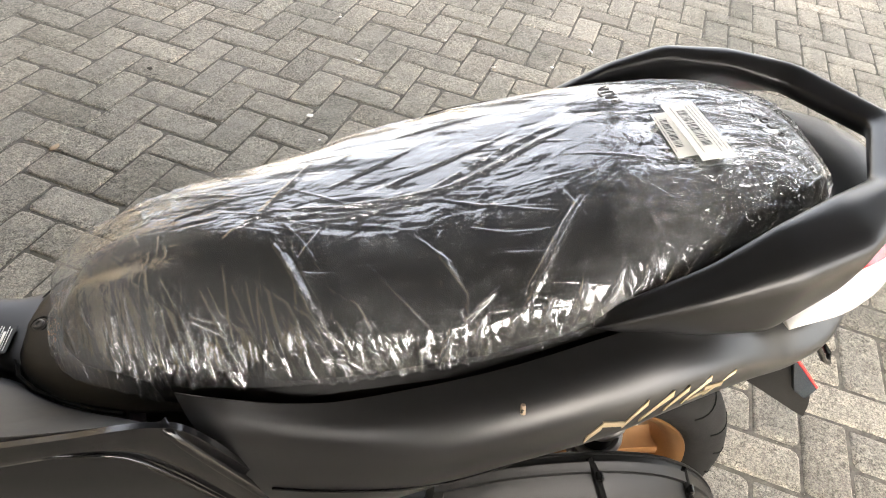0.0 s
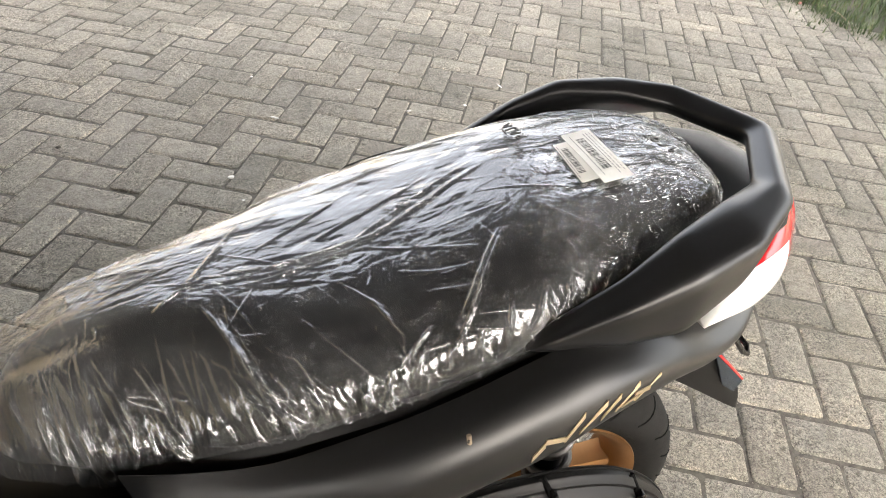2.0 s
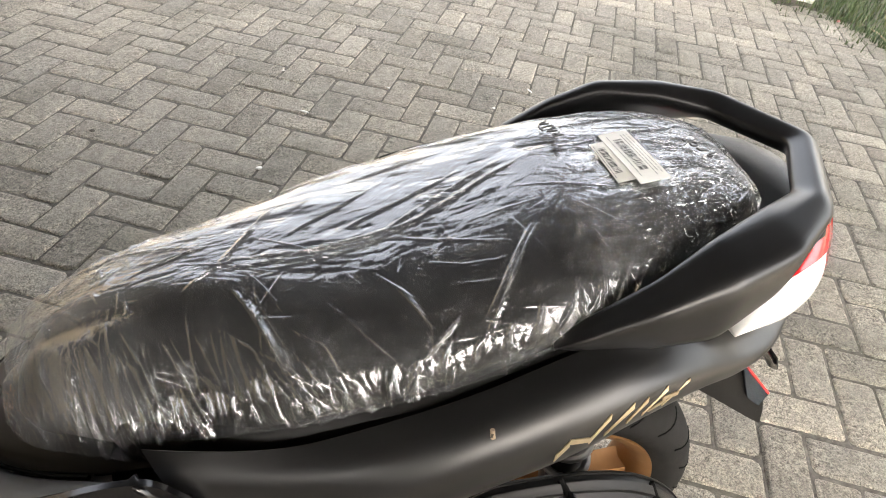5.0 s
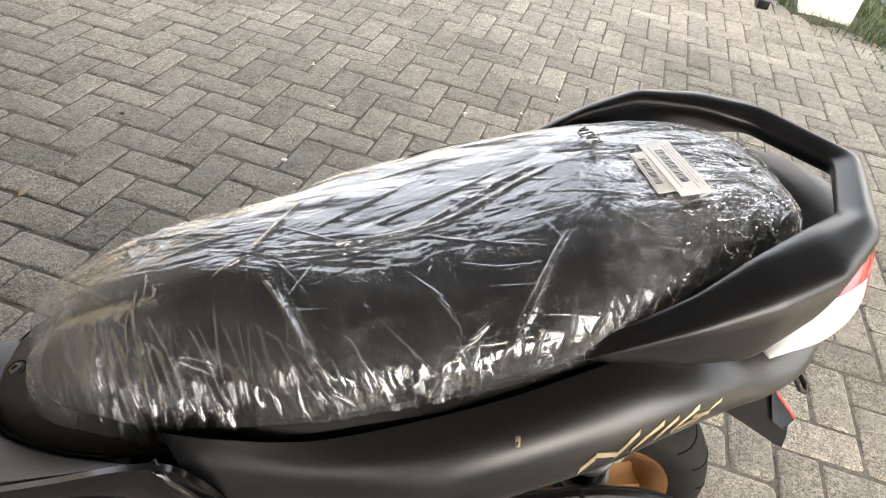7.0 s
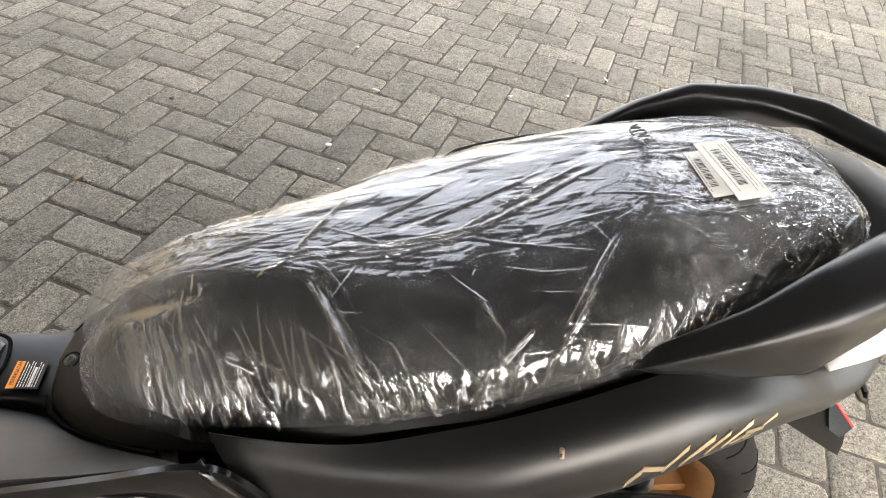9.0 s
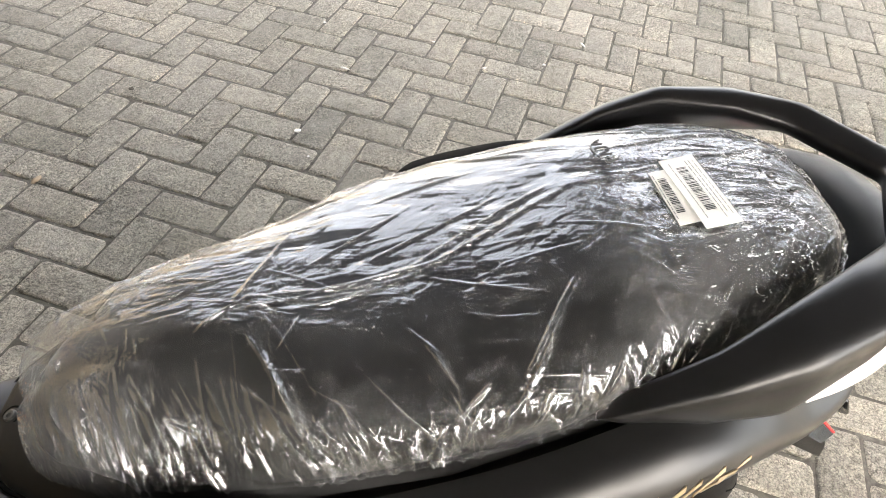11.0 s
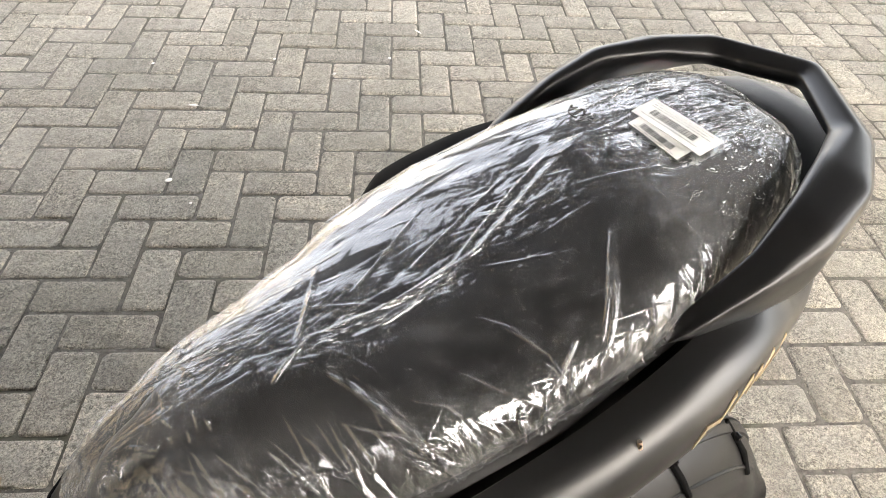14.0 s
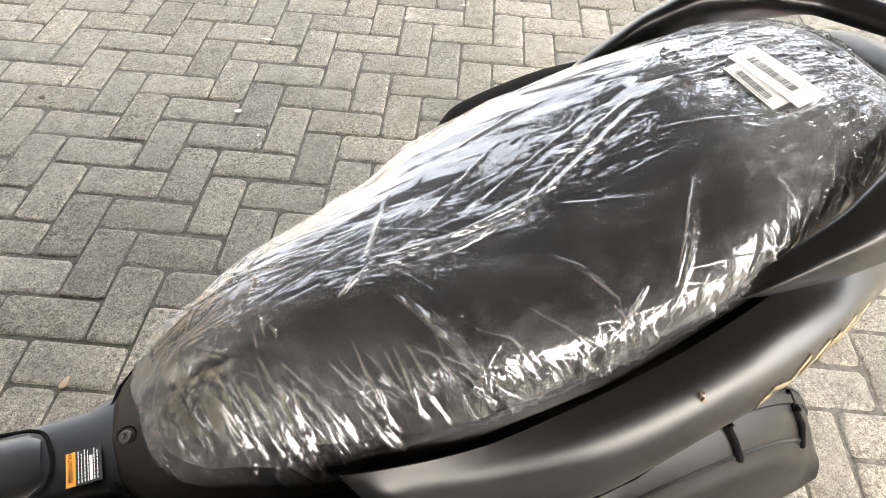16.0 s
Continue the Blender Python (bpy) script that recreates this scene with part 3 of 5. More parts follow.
def bar_sections():
    def flat_top(sec, much):                              # flatter top, narrower outer chamfer
        crest, outer = sec[1][2], sec[2][2]
        out = list(sec)
        out[1] = (sec[1][0], sec[1][1], crest - 0.004 * much)
        out[2] = (sec[2][0], sec[2][1], outer + (0.5 * (crest - outer) - 0.003) * much)
        return out
    near = [[(x, -h, z) for x, h, z in flat_top(sec, 1.0 if k < 5 else 0.5 if k == 5 else 0.0)] for k, sec in enumerate(ARM)]
    full = np.array(near + [[(x, h, z) for x, h, z in sec] for sec in ARM[-2::-1]])
    d = np.r_[0, np.cumsum(np.linalg.norm(np.diff(full.mean(1), axis=0), axis=1))]
    at = np.linspace(0, d[-1], 150)
    flat = np.stack([np.interp(at, d, c) for c in full.reshape(len(full), -1).T], 1)
    for _ in range(3):
        flat[1:-1] = 0.25 * flat[:-2] + 0.5 * flat[1:-1] + 0.25 * flat[2:]
    return [ring(sec + np.array((0, YB, 0)), 30, 0.15) for sec in flat.reshape(-1, 6, 3)]


part("grab_bar", loft(bar_sections(), True, True), BAR, scooter, "satin black looped grab bar", True, 60)

# plate behind the seat between the arms of the bar
plate = []
for x, w, z in ((0.06, 0.122, 0.780), (0.13, 0.116, 0.797), (0.18, 0.108, 0.809), (0.22, 0.098, 0.816), (0.25, 0.083, 0.818), (0.272, 0.060, 0.817), (0.283, 0.028, 0.812)):
    plate.append(ring([(x, YC + s * w, z + dz) for s, dz in ((-1, -0.004), (-0.9, 0.0), (-0.4, 0.004), (0.4, 0.004), (0.9, 0.0), (1, -0.004), (0.9, -0.012), (-0.9, -0.012))], 24))
part("tail_cover", loft(plate), BLACK, scooter, "black textured plate behind the seat")

# tail light
tail = thing("tail_light", "", "")
tail.parent = scooter
TAIL = [(0.142, 0.151, 0.734, 0.742), (0.165, 0.149, 0.719, 0.778), (0.19, 0.141, 0.702, 0.795), (0.23, 0.124, 0.689, 0.806), (0.265, 0.102, 0.685, 0.808), (0.29, 0.077, 0.684, 0.802), (0.308, 0.046, 0.690, 0.792), (0.316, 0.006, 0.71, 0.77)]


def tail_rows(x0, x1, lo=0.0, hi=1.0, grow=0.0, n=24):
    k = np.array(TAIL)
    x = np.linspace(x0, x1, n)
    w, zl, zh = spline(k[:, 1:], k[:, 0], x).T
    out = []
    for xx, ww, a, b in zip(x, w, zl, zh):
        pts = []
        for v in np.linspace(lo, hi, 12):
            bulge = math.sin(math.pi * (0.12 + 0.76 * v)) ** 0.5
            pts.append((ww * bulge + grow, a + (b - a) * v))
        out.append([(xx, YC - h, z) for h, z in pts] + [(xx, YC + h, z) for h, z in pts[::-1]])
    return out


part("clear_lens", loft(tail_rows(0.143, 0.268, 0.0, 0.80)), CLEAR, tail, "clear indicator lens over white reflector")
part("red_lens", loft(tail_rows(0.2685, 0.3155, 0.30, 1.0)), RED, tail, "red tail light lens")
part("clear_lens", loft(tail_rows(0.2685, 0.3155, 0.02, 0.295)), CLEAR, tail)
part("red_lens", loft(tail_rows(0.17, 0.268, 0.805, 1.0)), RED, tail, "red upper tail light lens")
part("red_rim", loft(tail_rows(0.20, 0.312, -0.04, -0.002, 0.001)), RED, tail)


def rear_wheel():
    wheel = thing("rear_wheel", "", "")
    wheel.parent = scooter
    at = (0.088, YC, 0.252)
    prof = []
    for a in np.linspace(-0.35, math.pi + 0.35, 22):
        prof.append((0.208 + 0.044 * math.sin(a) ** 1 if math.sin(a) > 0 else 0.208 + 0.05 * math.sin(a), -0.064 * math.cos(a)))
    prof += [(0.172, 0.045), (0.168, 0.0), (0.172, -0.045)]
    part("tyre", turned(prof, 96, "y", at), RUBBER, wheel, "black scooter tyre")
    tread = bmesh.new()
    for k in range(22):                                   # dark strips for groove shade, curving from the crown to the shoulder
        for s in (-1, 1):
            pts = []
            for u in np.linspace(0.0, 1.0, 7):
                across = 0.35 + 1.05 * u
                a = 2 * math.pi * (k + 0.25 * s) / 22 + 0.13 * u * u
                r = 0.208 + 0.044 * math.cos(across) - 0.0006
                pts.append((at[0] + r * math.cos(a), at[1] + s * 0.064 * math.sin(across), at[2] + r * math.sin(a)))
            tube(pts, 0.0017, 5, tread)
    tagged(part("tread", tread, DEEP, wheel), "dark strips painted for the shade in tread grooves", "", "", "stuff")
    rim = [(0.176, -0.052), (0.178, -0.048), (0.172, -0.040), (0.160, -0.030), (0.154, 0.0), (0.160, 0.030), (0.172, 0.040), (0.178, 0.048), (0.176, 0.052), (0.168, 0.050), (0.154, 0.034), (0.146, 0.0), (0.154, -0.034), (0.168, -0.050)]
    part("rim", turned(rim, 72, "y", at), GOLD, wheel, "gold painted alloy rim")
    part("hub", turned([(0.045, -0.045), (0.055, -0.03), (0.055, 0.03), (0.045, 0.045), (0.012, 0.05), (0.012, -0.05)], 32, "y", at), GOLD, wheel)
    for k in range(5):
        for s in (-1, 1):
            a = 2 * math.pi * k / 5 + 0.14 * s + 1.13
            b = 2 * math.pi * k / 5 + 0.04 * s + 1.13
            p0, p1 = np.array((math.cos(b) * 0.05, 0, math.sin(b) * 0.05)), np.array((math.cos(a) * 0.155, 0, math.sin(a) * 0.155))
            d = (p1 - p0) / np.linalg.norm(p1 - p0)
            n = np.array((-d[2], 0, d[0]))
            secs = []
            for q, h, w in ((p0, 0.012, 0.022), ((p0 + p1) / 2, 0.009, 0.018), (p1, 0.011, 0.020)):
                secs.append(ring([np.array(at) + q + n * h * i + np.array((0, w * j, 0)) for i, j in ((-1, -1), (1, -1), (1, 1), (-1, 1))], 12, 0.4))
            part("spoke", loft(secs), GOLD, wheel)


rear_wheel()


def airbox():
    """Air cleaner box beside the rear wheel: body, outer lid with a raised seam, screw bosses in channels drawn dark.
    """
    box_ = thing("air_cleaner", "", "")
    box_.parent = scooter
    keys = [(-0.16, 0.515, 0.40), (-0.09, 0.542, 0.37), (-0.02, 0.552, 0.35), (0.04, 0.550, 0.335), (0.10, 0.531, 0.325), (0.14, 0.503, 0.32), (0.17, 0.470, 0.325), (0.19, 0.438, 0.34), (0.198, 0.415, 0.36)]
    drop = [(-0.236, 0.120), (-0.230, 0.085), (-0.212, 0.048), (-0.195, 0.024), (-0.175, 0.006), (-0.164, 0.0), (-0.154, 0.008), (-0.148, 0.035)]

    def rows(y0, y1, grow, xs):
        k, dr = np.array(keys), np.array(drop)
        hi, lo = spline(k[:, 1:], k[:, 0], xs).T
        ys = np.linspace(y0, y1, 14)
        fall = spline(dr[:, 1], dr[:, 0], ys)
        out = []
        for x, a, b in zip(xs, lo, hi):
            ease = min(1.0, (b - a) / 0.15)
            top = [(x, y, max(b + grow - f * ease, a + 0.01)) for y, f in zip(ys, fall)]
            out.append(top + [(x, y1, a - grow), (x, (y0 + y1) / 2, a - grow - 0.004), (x, y0, a - grow)])
        return out
    part("body", loft(rows(-0.170, -0.148, 0.0, np.linspace(-0.16, 0.198, 40))), BLACK, box_)
    part("lid", loft(rows(-0.236, -0.176, -0.002, np.linspace(-0.15, 0.196, 40))), BLACK, box_, "smooth black plastic lid")
    part("seam", loft(rows(-0.177, -0.169, 0.0035, np.linspace(-0.16, 0.2, 40))), BLACK, box_)
    part("rib", loft(rows(-0.161, -0.157, 0.003, np.linspace(-0.16, 0.198, 40))), BLACK, box_)
    xs = np.linspace(-0.14, 0.165, 24)
    tops = spline(np.array(keys)[:, 1], np.array(keys)[:, 0], xs)
    part("lid_ridge", tube([(x, -0.206, z - 0.043) for x, z in zip(xs, tops)], 0.0035, 8), BLACK, box_)
    for x, h in ((0.0, 0.0), (0.118, 0.0)):
        zs = spline(np.array(keys)[:, 1], np.array(keys)[:, 0], np.array([x, x + 0.012, x + 0.025]))
        # the channel's shade is a dark tube laid on the lid
        part("channel", tube([(x, -0.164, zs[0] + 0.001), (x + 0.006, -0.180, zs[1] - 0.006), (x + 0.014, -0.197, zs[1] - 0.024), (x + 0.02, -0.212, zs[2] - 0.044)], 0.0042, 8), DEEP, box_, "recessed channel, its shade drawn as a dark strip")
        part("boss", turned([(0.005, -0.004), (0.005, 0.004), (0.002, 0.005), (0.002, -0.004)], 16, "y", (x + 0.008, -0.183, zs[1] - 0.005)), GLOSS, box_)


airbox()

# rear mudguard with plate holder and reflector
guard = thing("rear_mudguard", "", "")
guard.parent = scooter
side_view = [(0.12, 0.662), (0.20, 0.657), (0.255, 0.608), (0.300, 0.562), (0.322, 0.535), (0.345, 0.485), (0.354, 0.456), (0.335, 0.468), (0.26, 0.522), (0.19, 0.572), (0.12, 0.612)]
secs = [[(0.5 * x + 0.5 * 0.22 + 0.0, YC + y, 0.5 * z + 0.5 * 0.59) if abs(y) > 0.081 else (x, YC + y, z) for x, z in side_view] for y in (-0.083, -0.080, 0.080, 0.083)]
part("mudguard", loft(secs), BLACK, guard, "black plastic mudguard", True, 30)
tri_ = [(0.252, 0.607), (0.322, 0.537), (0.318, 0.515), (0.292, 0.535)]
part("reflector", loft([[(x, YC - 0.089, z) for x, z in tri_], [(x, YC - 0.079, z) for x, z in tri_]]), REFLECT, guard, "smoked side reflector", True, 20)
part("reflector_edge", tube([(0.252, YC - 0.086, 0.6085), (0.287, YC - 0.086, 0.574), (0.323, YC - 0.086, 0.5375), (0.3195, YC - 0.086, 0.514)], 0.0022, 6), RED, guard, "red edge")
part("seat_hook", tube([(0.25, -0.068, 0.645), (0.275, -0.066, 0.632), (0.288, -0.063, 0.618), (0.297, -0.074, 0.609), (0.292, -0.084, 0.606), (0.283, -0.084, 0.612), (0.270, -0.08, 0.628), (0.25, -0.078, 0.640)], 0.0035, 8), GLOSS, scooter, "black luggage hook")

# frame under the body, swing arm, shock absorber and stand
part("under_body", loft([ring([(x, YC - w, lo), (x, YC - w, hi), (x, YC + w, hi), (x, YC + w, lo)], 16, 0.3) for x, w, lo, hi in ((-0.44, 0.13, 0.42, 0.60), (-0.38, 0.150, 0.43, 0.600), (-0.3, 0.160, 0.45, 0.625), (-0.15, 0.165, 0.52, 0.66), (0.0, 0.14, 0.60, 0.72), (0.12, 0.10, 0.66, 0.71), (0.26, 0.055, 0.668, 0.69))]), BLACK, scooter)
part("seat_base", loft([ring([(x, YC - w, lo), (x, YC - w, hi), (x, YC + w, hi), (x, YC + w, lo)], 16, 0.4) for x, w, lo, hi in ((-0.47, 0.07, 0.545, 0.60), (-0.42, 0.115, 0.575, 0.63), (-0.3, 0.142, 0.60, 0.66), (-0.16, 0.152, 0.64, 0.71), (-0.03, 0.142, 0.70, 0.76), (0.08, 0.115, 0.74, 0.79), (0.17, 0.07, 0.77, 0.80))]), BLACK, scooter)
part("swing_arm", box(0.42, 0.05, 0.09, (-0.07, -0.105, 0.27), 0.02, 3, Matrix.Rotation(radians(4), 4, "Y")), BLACK, scooter, "black drive case")
part("shock_absorber", tube([(0.07, -0.10, 0.30), (0.03, -0.10, 0.60)], 0.02, 16), BLACK, scooter)
spring = [(0.07 - 0.04 * t + 0.026 * math.cos(40 * t), -0.10 + 0.026 * math.sin(40 * t), 0.33 + 0.26 * t) for t in np.linspace(0, 1, 120)]
part("spring", tube(spring, 0.005, 8), STEEL, scooter)
for s in (-1, 1):
    part("stand_leg", tube([(-0.16, YC + s * 0.09, 0.26), (-0.12, YC + s * 0.12, 0.12), (-0.10, YC + s * 0.15, 0.012)], 0.012, 12), BLACK, scooter)

# centre tunnel in front of the seat, fuel lid, trim
secs = []
for x, ht, zt, hb, zb in ((-0.95, 0.050, 0.60, 0.054, 0.40), (-0.80, 0.050, 0.566, 0.054, 0.38), (-0.70, 0.044, 0.552, 0.048, 0.36), (-0.62, 0.047, 0.548, 0.050, 0.34), (-0.58, 0.062, 0.550, 0.064, 0.34), (-0.54, 0.090, 0.560, 0.094, 0.34), (-0.50, 0.118, 0.576, 0.122, 0.36), (-0.455, 0.142, 0.596, 0.148, 0.40)):
    secs.append(ring([(x, YC - hb, zb), (x, YC - hb * 0.9, (zb + zt) / 2), (x, YC - ht, zt - 0.014), (x, YC - ht * 0.72, zt), (x, YC + ht * 0.72, zt), (x, YC + ht, zt - 0.014), (x, YC + hb * 0.9, (zb + zt) / 2), (x, YC + hb, zb)], 48, 0.25))
part("centre_tunnel", loft([s for s in secs]), MATTE, scooter, "matte black centre tunnel")
part("fuel_lid", loft([ring([(x, YC + s * w, z) for s, w, z in ((-1, h, 0.548 + dz), (-0.6, h, 0.556 + dz), (0.6, h, 0.556 + dz), (1, h, 0.548 + dz), (0.8, h, 0.535 + dz), (-0.8, h, 0.535 + dz))], 24, 0.2) for x, h, dz in ((-0.90, 0.034, 0.034), (-0.80, 0.038, 0.014), (-0.72, 0.038, 0.003), (-0.675, 0.036, 0.0), (-0.662, 0.028, -0.002))]), MATTE, scooter, "matte black fuel lid")
lid_line = [(-0.90, YC + 0.042, 0.588), (-0.80, YC + 0.043, 0.568), (-0.70, YC + 0.041, 0.5515), (-0.666, YC + 0.034, 0.551), (-0.655, YC + 0.015, 0.5525), (-0.653, YC - 0.015, 0.5525), (-0.666, YC - 0.034, 0.551), (-0.70, YC - 0.041, 0.5515), (-0.80, YC - 0.043, 0.568), (-0.90, YC - 0.042, 0.588)]
# dark tube painted in for the shade of the lid gap
part("lid_gap", tube([(x, y, z - 0.0008) for x, y, z in spline(np.array(lid_line), np.arange(10), np.linspace(0, 9, 60))], 0.0022, 6), DEEP, scooter)
# cover at the seat's nose
nose = []
for x, w, z in ((-0.597, 0.012, 0.5515), (-0.594, 0.040, 0.553), (-0.585, 0.056, 0.556), (-0.565, 0.076, 0.561), (-0.53, 0.098, 0.573), (-0.49, 0.114, 0.586), (-0.45, 0.128, 0.600), (-0.40, 0.134, 0.612)):
    nose.append(ring([(x, YC - w, z - 0.012), (x, YC - w * 0.92, z), (x, YC, z + 0.004), (x, YC + w * 0.92, z), (x, YC + w, z - 0.012), (x, YC, z - 0.02)], 24, 0.2))
part("nose_cover", loft(nose), BLACK, scooter, "black plastic cover round the seat nose")
seam = [(-0.455, YC - 0.139, 0.606), (-0.49, YC - 0.123, 0.588), (-0.53, YC - 0.101, 0.569), (-0.565, YC - 0.080, 0.557), (-0.588, YC - 0.060, 0.552), (-0.599, YC - 0.038, 0.550), (-0.601, YC, 0.5505), (-0.599, YC + 0.038, 0.550), (-0.588, YC + 0.060, 0.552), (-0.565, YC + 0.080, 0.557), (-0.53, YC + 0.101, 0.569)]
# dark tube for the shaded gap round the nose cover
part("cover_gap", tube([(x, y - 0.004 if y < YC else y, z - 0.0035) for x, y, z in seam], 0.0024, 6), DEEP, scooter)
screw = thing("screw", "", "")
screw.parent = scooter
part("recess", turned([(0.0115, -0.002), (0.0115, 0.0006), (0.0095, 0.0008), (0.0085, -0.0005), (0.0005, -0.0005), (0.0005, -0.002)], 32), DEEP, screw)
part("head", turned([(0.0065, -0.0005), (0.0065, 0.0022), (0.005, 0.0034), (0.003, 0.0034), (0.0026, 0.0016), (0.0004, 0.0016), (0.0004, -0.0005)], 28), GREY, screw, "dark screw head")
screw.matrix_basis = Matrix.Translation((-0.583, 0.006, 0.5595)) @ Vector((-0.30, -0.05, 0.95)).to_track_quat("Y", "Z").to_matrix().to_4x4()


def strip(pts_up, pts_lo, y, thick, mat, name, label=""):
    rows = []
    for (xa, za), (xb, zb) in zip(pts_up, pts_lo):
        rows.append([(xa, y + 0.0012, za), (xa * 0.75 + xb * 0.25, y, za * 0.75 + zb * 0.25), ((xa + xb) / 2, y - 0.001, (za + zb) / 2), (xa * 0.25 + xb * 0.75, y, za * 0.25 + zb * 0.75), (xb, y + 0.004, zb)])
    d = np.arange(len(rows))
    s = spline(np.array(rows).reshape(len(rows), -1), d, np.linspace(0, d[-1], 40)).reshape(40, 5, 3)
    return part(name, shell(s, thick, lambda q: np.array((0, -1, 0)) + 0 * q), mat, scooter, label)


strip([(-0.80, 0.592), (-0.62, 0.626), (-0.529, 0.645), (-0.475, 0.657), (-0.417, 0.671), (-0.380, 0.662), (-0.340, 0.598), (-0.308, 0.542), (-0.26, 0.45)],
      [(-0.80, 0.54), (-0.64, 0.578), (-0.542, 0.606), (-0.475, 0.622), (-0.435, 0.616), (-0.412, 0.592), (-0.386, 0.552), (-0.362, 0.510), (-0.32, 0.43)], -0.186, 0.006, GLOSS, "side_trim", "gloss black trim strip")
def edge_line(points, radius):
    d = np.arange(len(points))
    part("trim_edge", tube(spline(np.array(points, float), d, np.linspace(0, d[-1], 8 * len(points))), radius, 10), GLOSS, scooter)


edge_line([(-0.402, -0.176, 0.668), (-0.390, -0.186, 0.658), (-0.355, -0.189, 0.601), (-0.322, -0.190, 0.547), (-0.28, -0.190, 0.48)], 0.0055)
edge_line([(-0.50, -0.184, 0.628), (-0.469, -0.186, 0.633), (-0.435, -0.187, 0.628), (-0.403, -0.188, 0.594), (-0.371, -0.188, 0.546), (-0.33, -0.188, 0.48)], 0.0028)
rows = []
for x, ys in ((-0.95, 0.15), (-0.7, 0.172), (-0.55, 0.186), (-0.44, 0.192), (-0.36, 0.193)):
    zt = 0.612 + min(0.012, (x + 0.5) * 0.20)
    rows.append([(x, YC - ys + 0.01, zt), (x, YC - ys + 0.002, zt - 0.02), (x, YC - ys, zt - 0.08), (x, YC - ys + 0.01, zt - 0.25)])
part("leg_panel", shell(rows, 0.004, lambda q: np.array((0, -1, 0)) + 0 * q), BLACK, scooter)
rows = []
for x, yi, zi, yo, zo in ((-0.95, -0.050, 0.585, -0.150, 0.560), (-0.75, -0.042, 0.548, -0.168, 0.598), (-0.62, -0.042, 0.536, -0.176, 0.624), (-0.58, -0.058, 0.540, -0.178, 0.633), (-0.54, -0.088, 0.556, -0.179, 0.642), (-0.49, -0.118, 0.584, -0.180, 0.653), (-0.455, -0.140, 0.612, -0.180, 0.661), (-0.43, -0.160, 0.640, -0.180, 0.667), (-0.415, -0.176, 0.664, -0.181, 0.6705)):
    dy, dz = yo - yi, zo - zi
    rows.append([(x, yi, zi), (x, yi + 0.3 * dy, zi + 0.36 * dz), (x, yi + 0.65 * dy, zi + 0.74 * dz), (x, yi + 0.93 * dy, zi + 0.98 * dz), (x, yo, zo - 0.004)])
rows = np.array(rows)
keys = rows[:, 0, 0]
xs = np.linspace(-0.95, -0.415, 50)
rows = spline(rows.reshape(len(rows), -1), keys, xs).reshape(50, 5, 3)
# grey base stands in for sky reflected on the panel
part("upper_leg_panel", shell(rows, 0.004, lambda q: np.array((0, -0.3, 1)) + 0 * q), GREY, scooter, "matte shoulder panel ending in a point, greyed for reflected sky")


def panel_at(x, z):
    """The near side panel's skin at a height."""
    r = panel_rows(-1, np.array([x - 0.002, x, x + 0.002]), 41)[1]
    low = r[12:]
    k = int(np.argmin(np.abs(low[:, 2] - z)))
    return low[k]


gap = [panel_at(x, z) + np.array((0, -0.0006, 0)) for x, z in ((-0.318, 0.577), (-0.28, 0.588), (-0.24, 0.602), (-0.205, 0.615), (-0.16, 0.628), (-0.12, 0.636), (-0.094, 0.640), (-0.088, 0.634), (-0.094, 0.622), (-0.11, 0.606))]
part("panel_gap", tube(gap, 0.0016, 8), GLOSS, scooter)
part("footboard", box(0.45, 0.10, 0.03, (-0.80, YC - 0.11, 0.36), 0.01, 2), BLACK, scooter)

# warning sticker on the tunnel
sticker = thing("warning_label", "", "")
sticker.parent = scooter
wx0, wx1, wy0, wy1, wz = -0.640, -0.608, -0.026, 0.010, 0.5535
part("backing", box(wx1 - wx0, wy1 - wy0, 0.0008, ((wx0 + wx1) / 2, (wy0 + wy1) / 2, wz), 0), INK, sticker, "black printed sticker", False)
part("orange_band", box(0.0085, wy1 - wy0 - 0.001, 0.0006, (wx0 + 0.0048, (wy0 + wy1) / 2, wz + 0.0004), 0), ORANGE, sticker, "orange warning band", False)
curve = bpy.data.curves.new("warning_word", "FONT")
curve.body, curve.size, curve.align_x, curve.align_y = "PERINGATAN", 0.0052, "CENTER", "CENTER"
curve.offset = 0.00012
word = new("warning_word", curve)
word.parent = sticker
word.matrix_basis = pose(wx0 + 0.0048, (wy0 + wy1) / 2 + 0.0025, wz + 0.0009, 0, 0, 90)
curve.materials.append(INK)
lines = bmesh.new()
rl = random.Random(5)
for k in range(7):
    x = wx0 + 0.0115 + k * 0.0028
    ln = (wy1 - wy0 - 0.004) * (rl.uniform(0.75, 1.0) if k != 4 else 0.8)
    if k == 4:
        box(0.0026, ln, 0.0005, (x, wy0 + 0.002 + ln / 2, wz + 0.0004), 0, bm=lines)
        continue
    y = wy0 + 0.002
    while y < wy0 + 0.002 + ln:                                   # short words
        w = rl.uniform(0.0016, 0.0042)
        box(0.0008, w, 0.0005, (x, y + w / 2, wz + 0.0004), 0, bm=lines)
        y += w + 0.0008
part("print_bars", lines, PAPER, sticker, "white print", False)

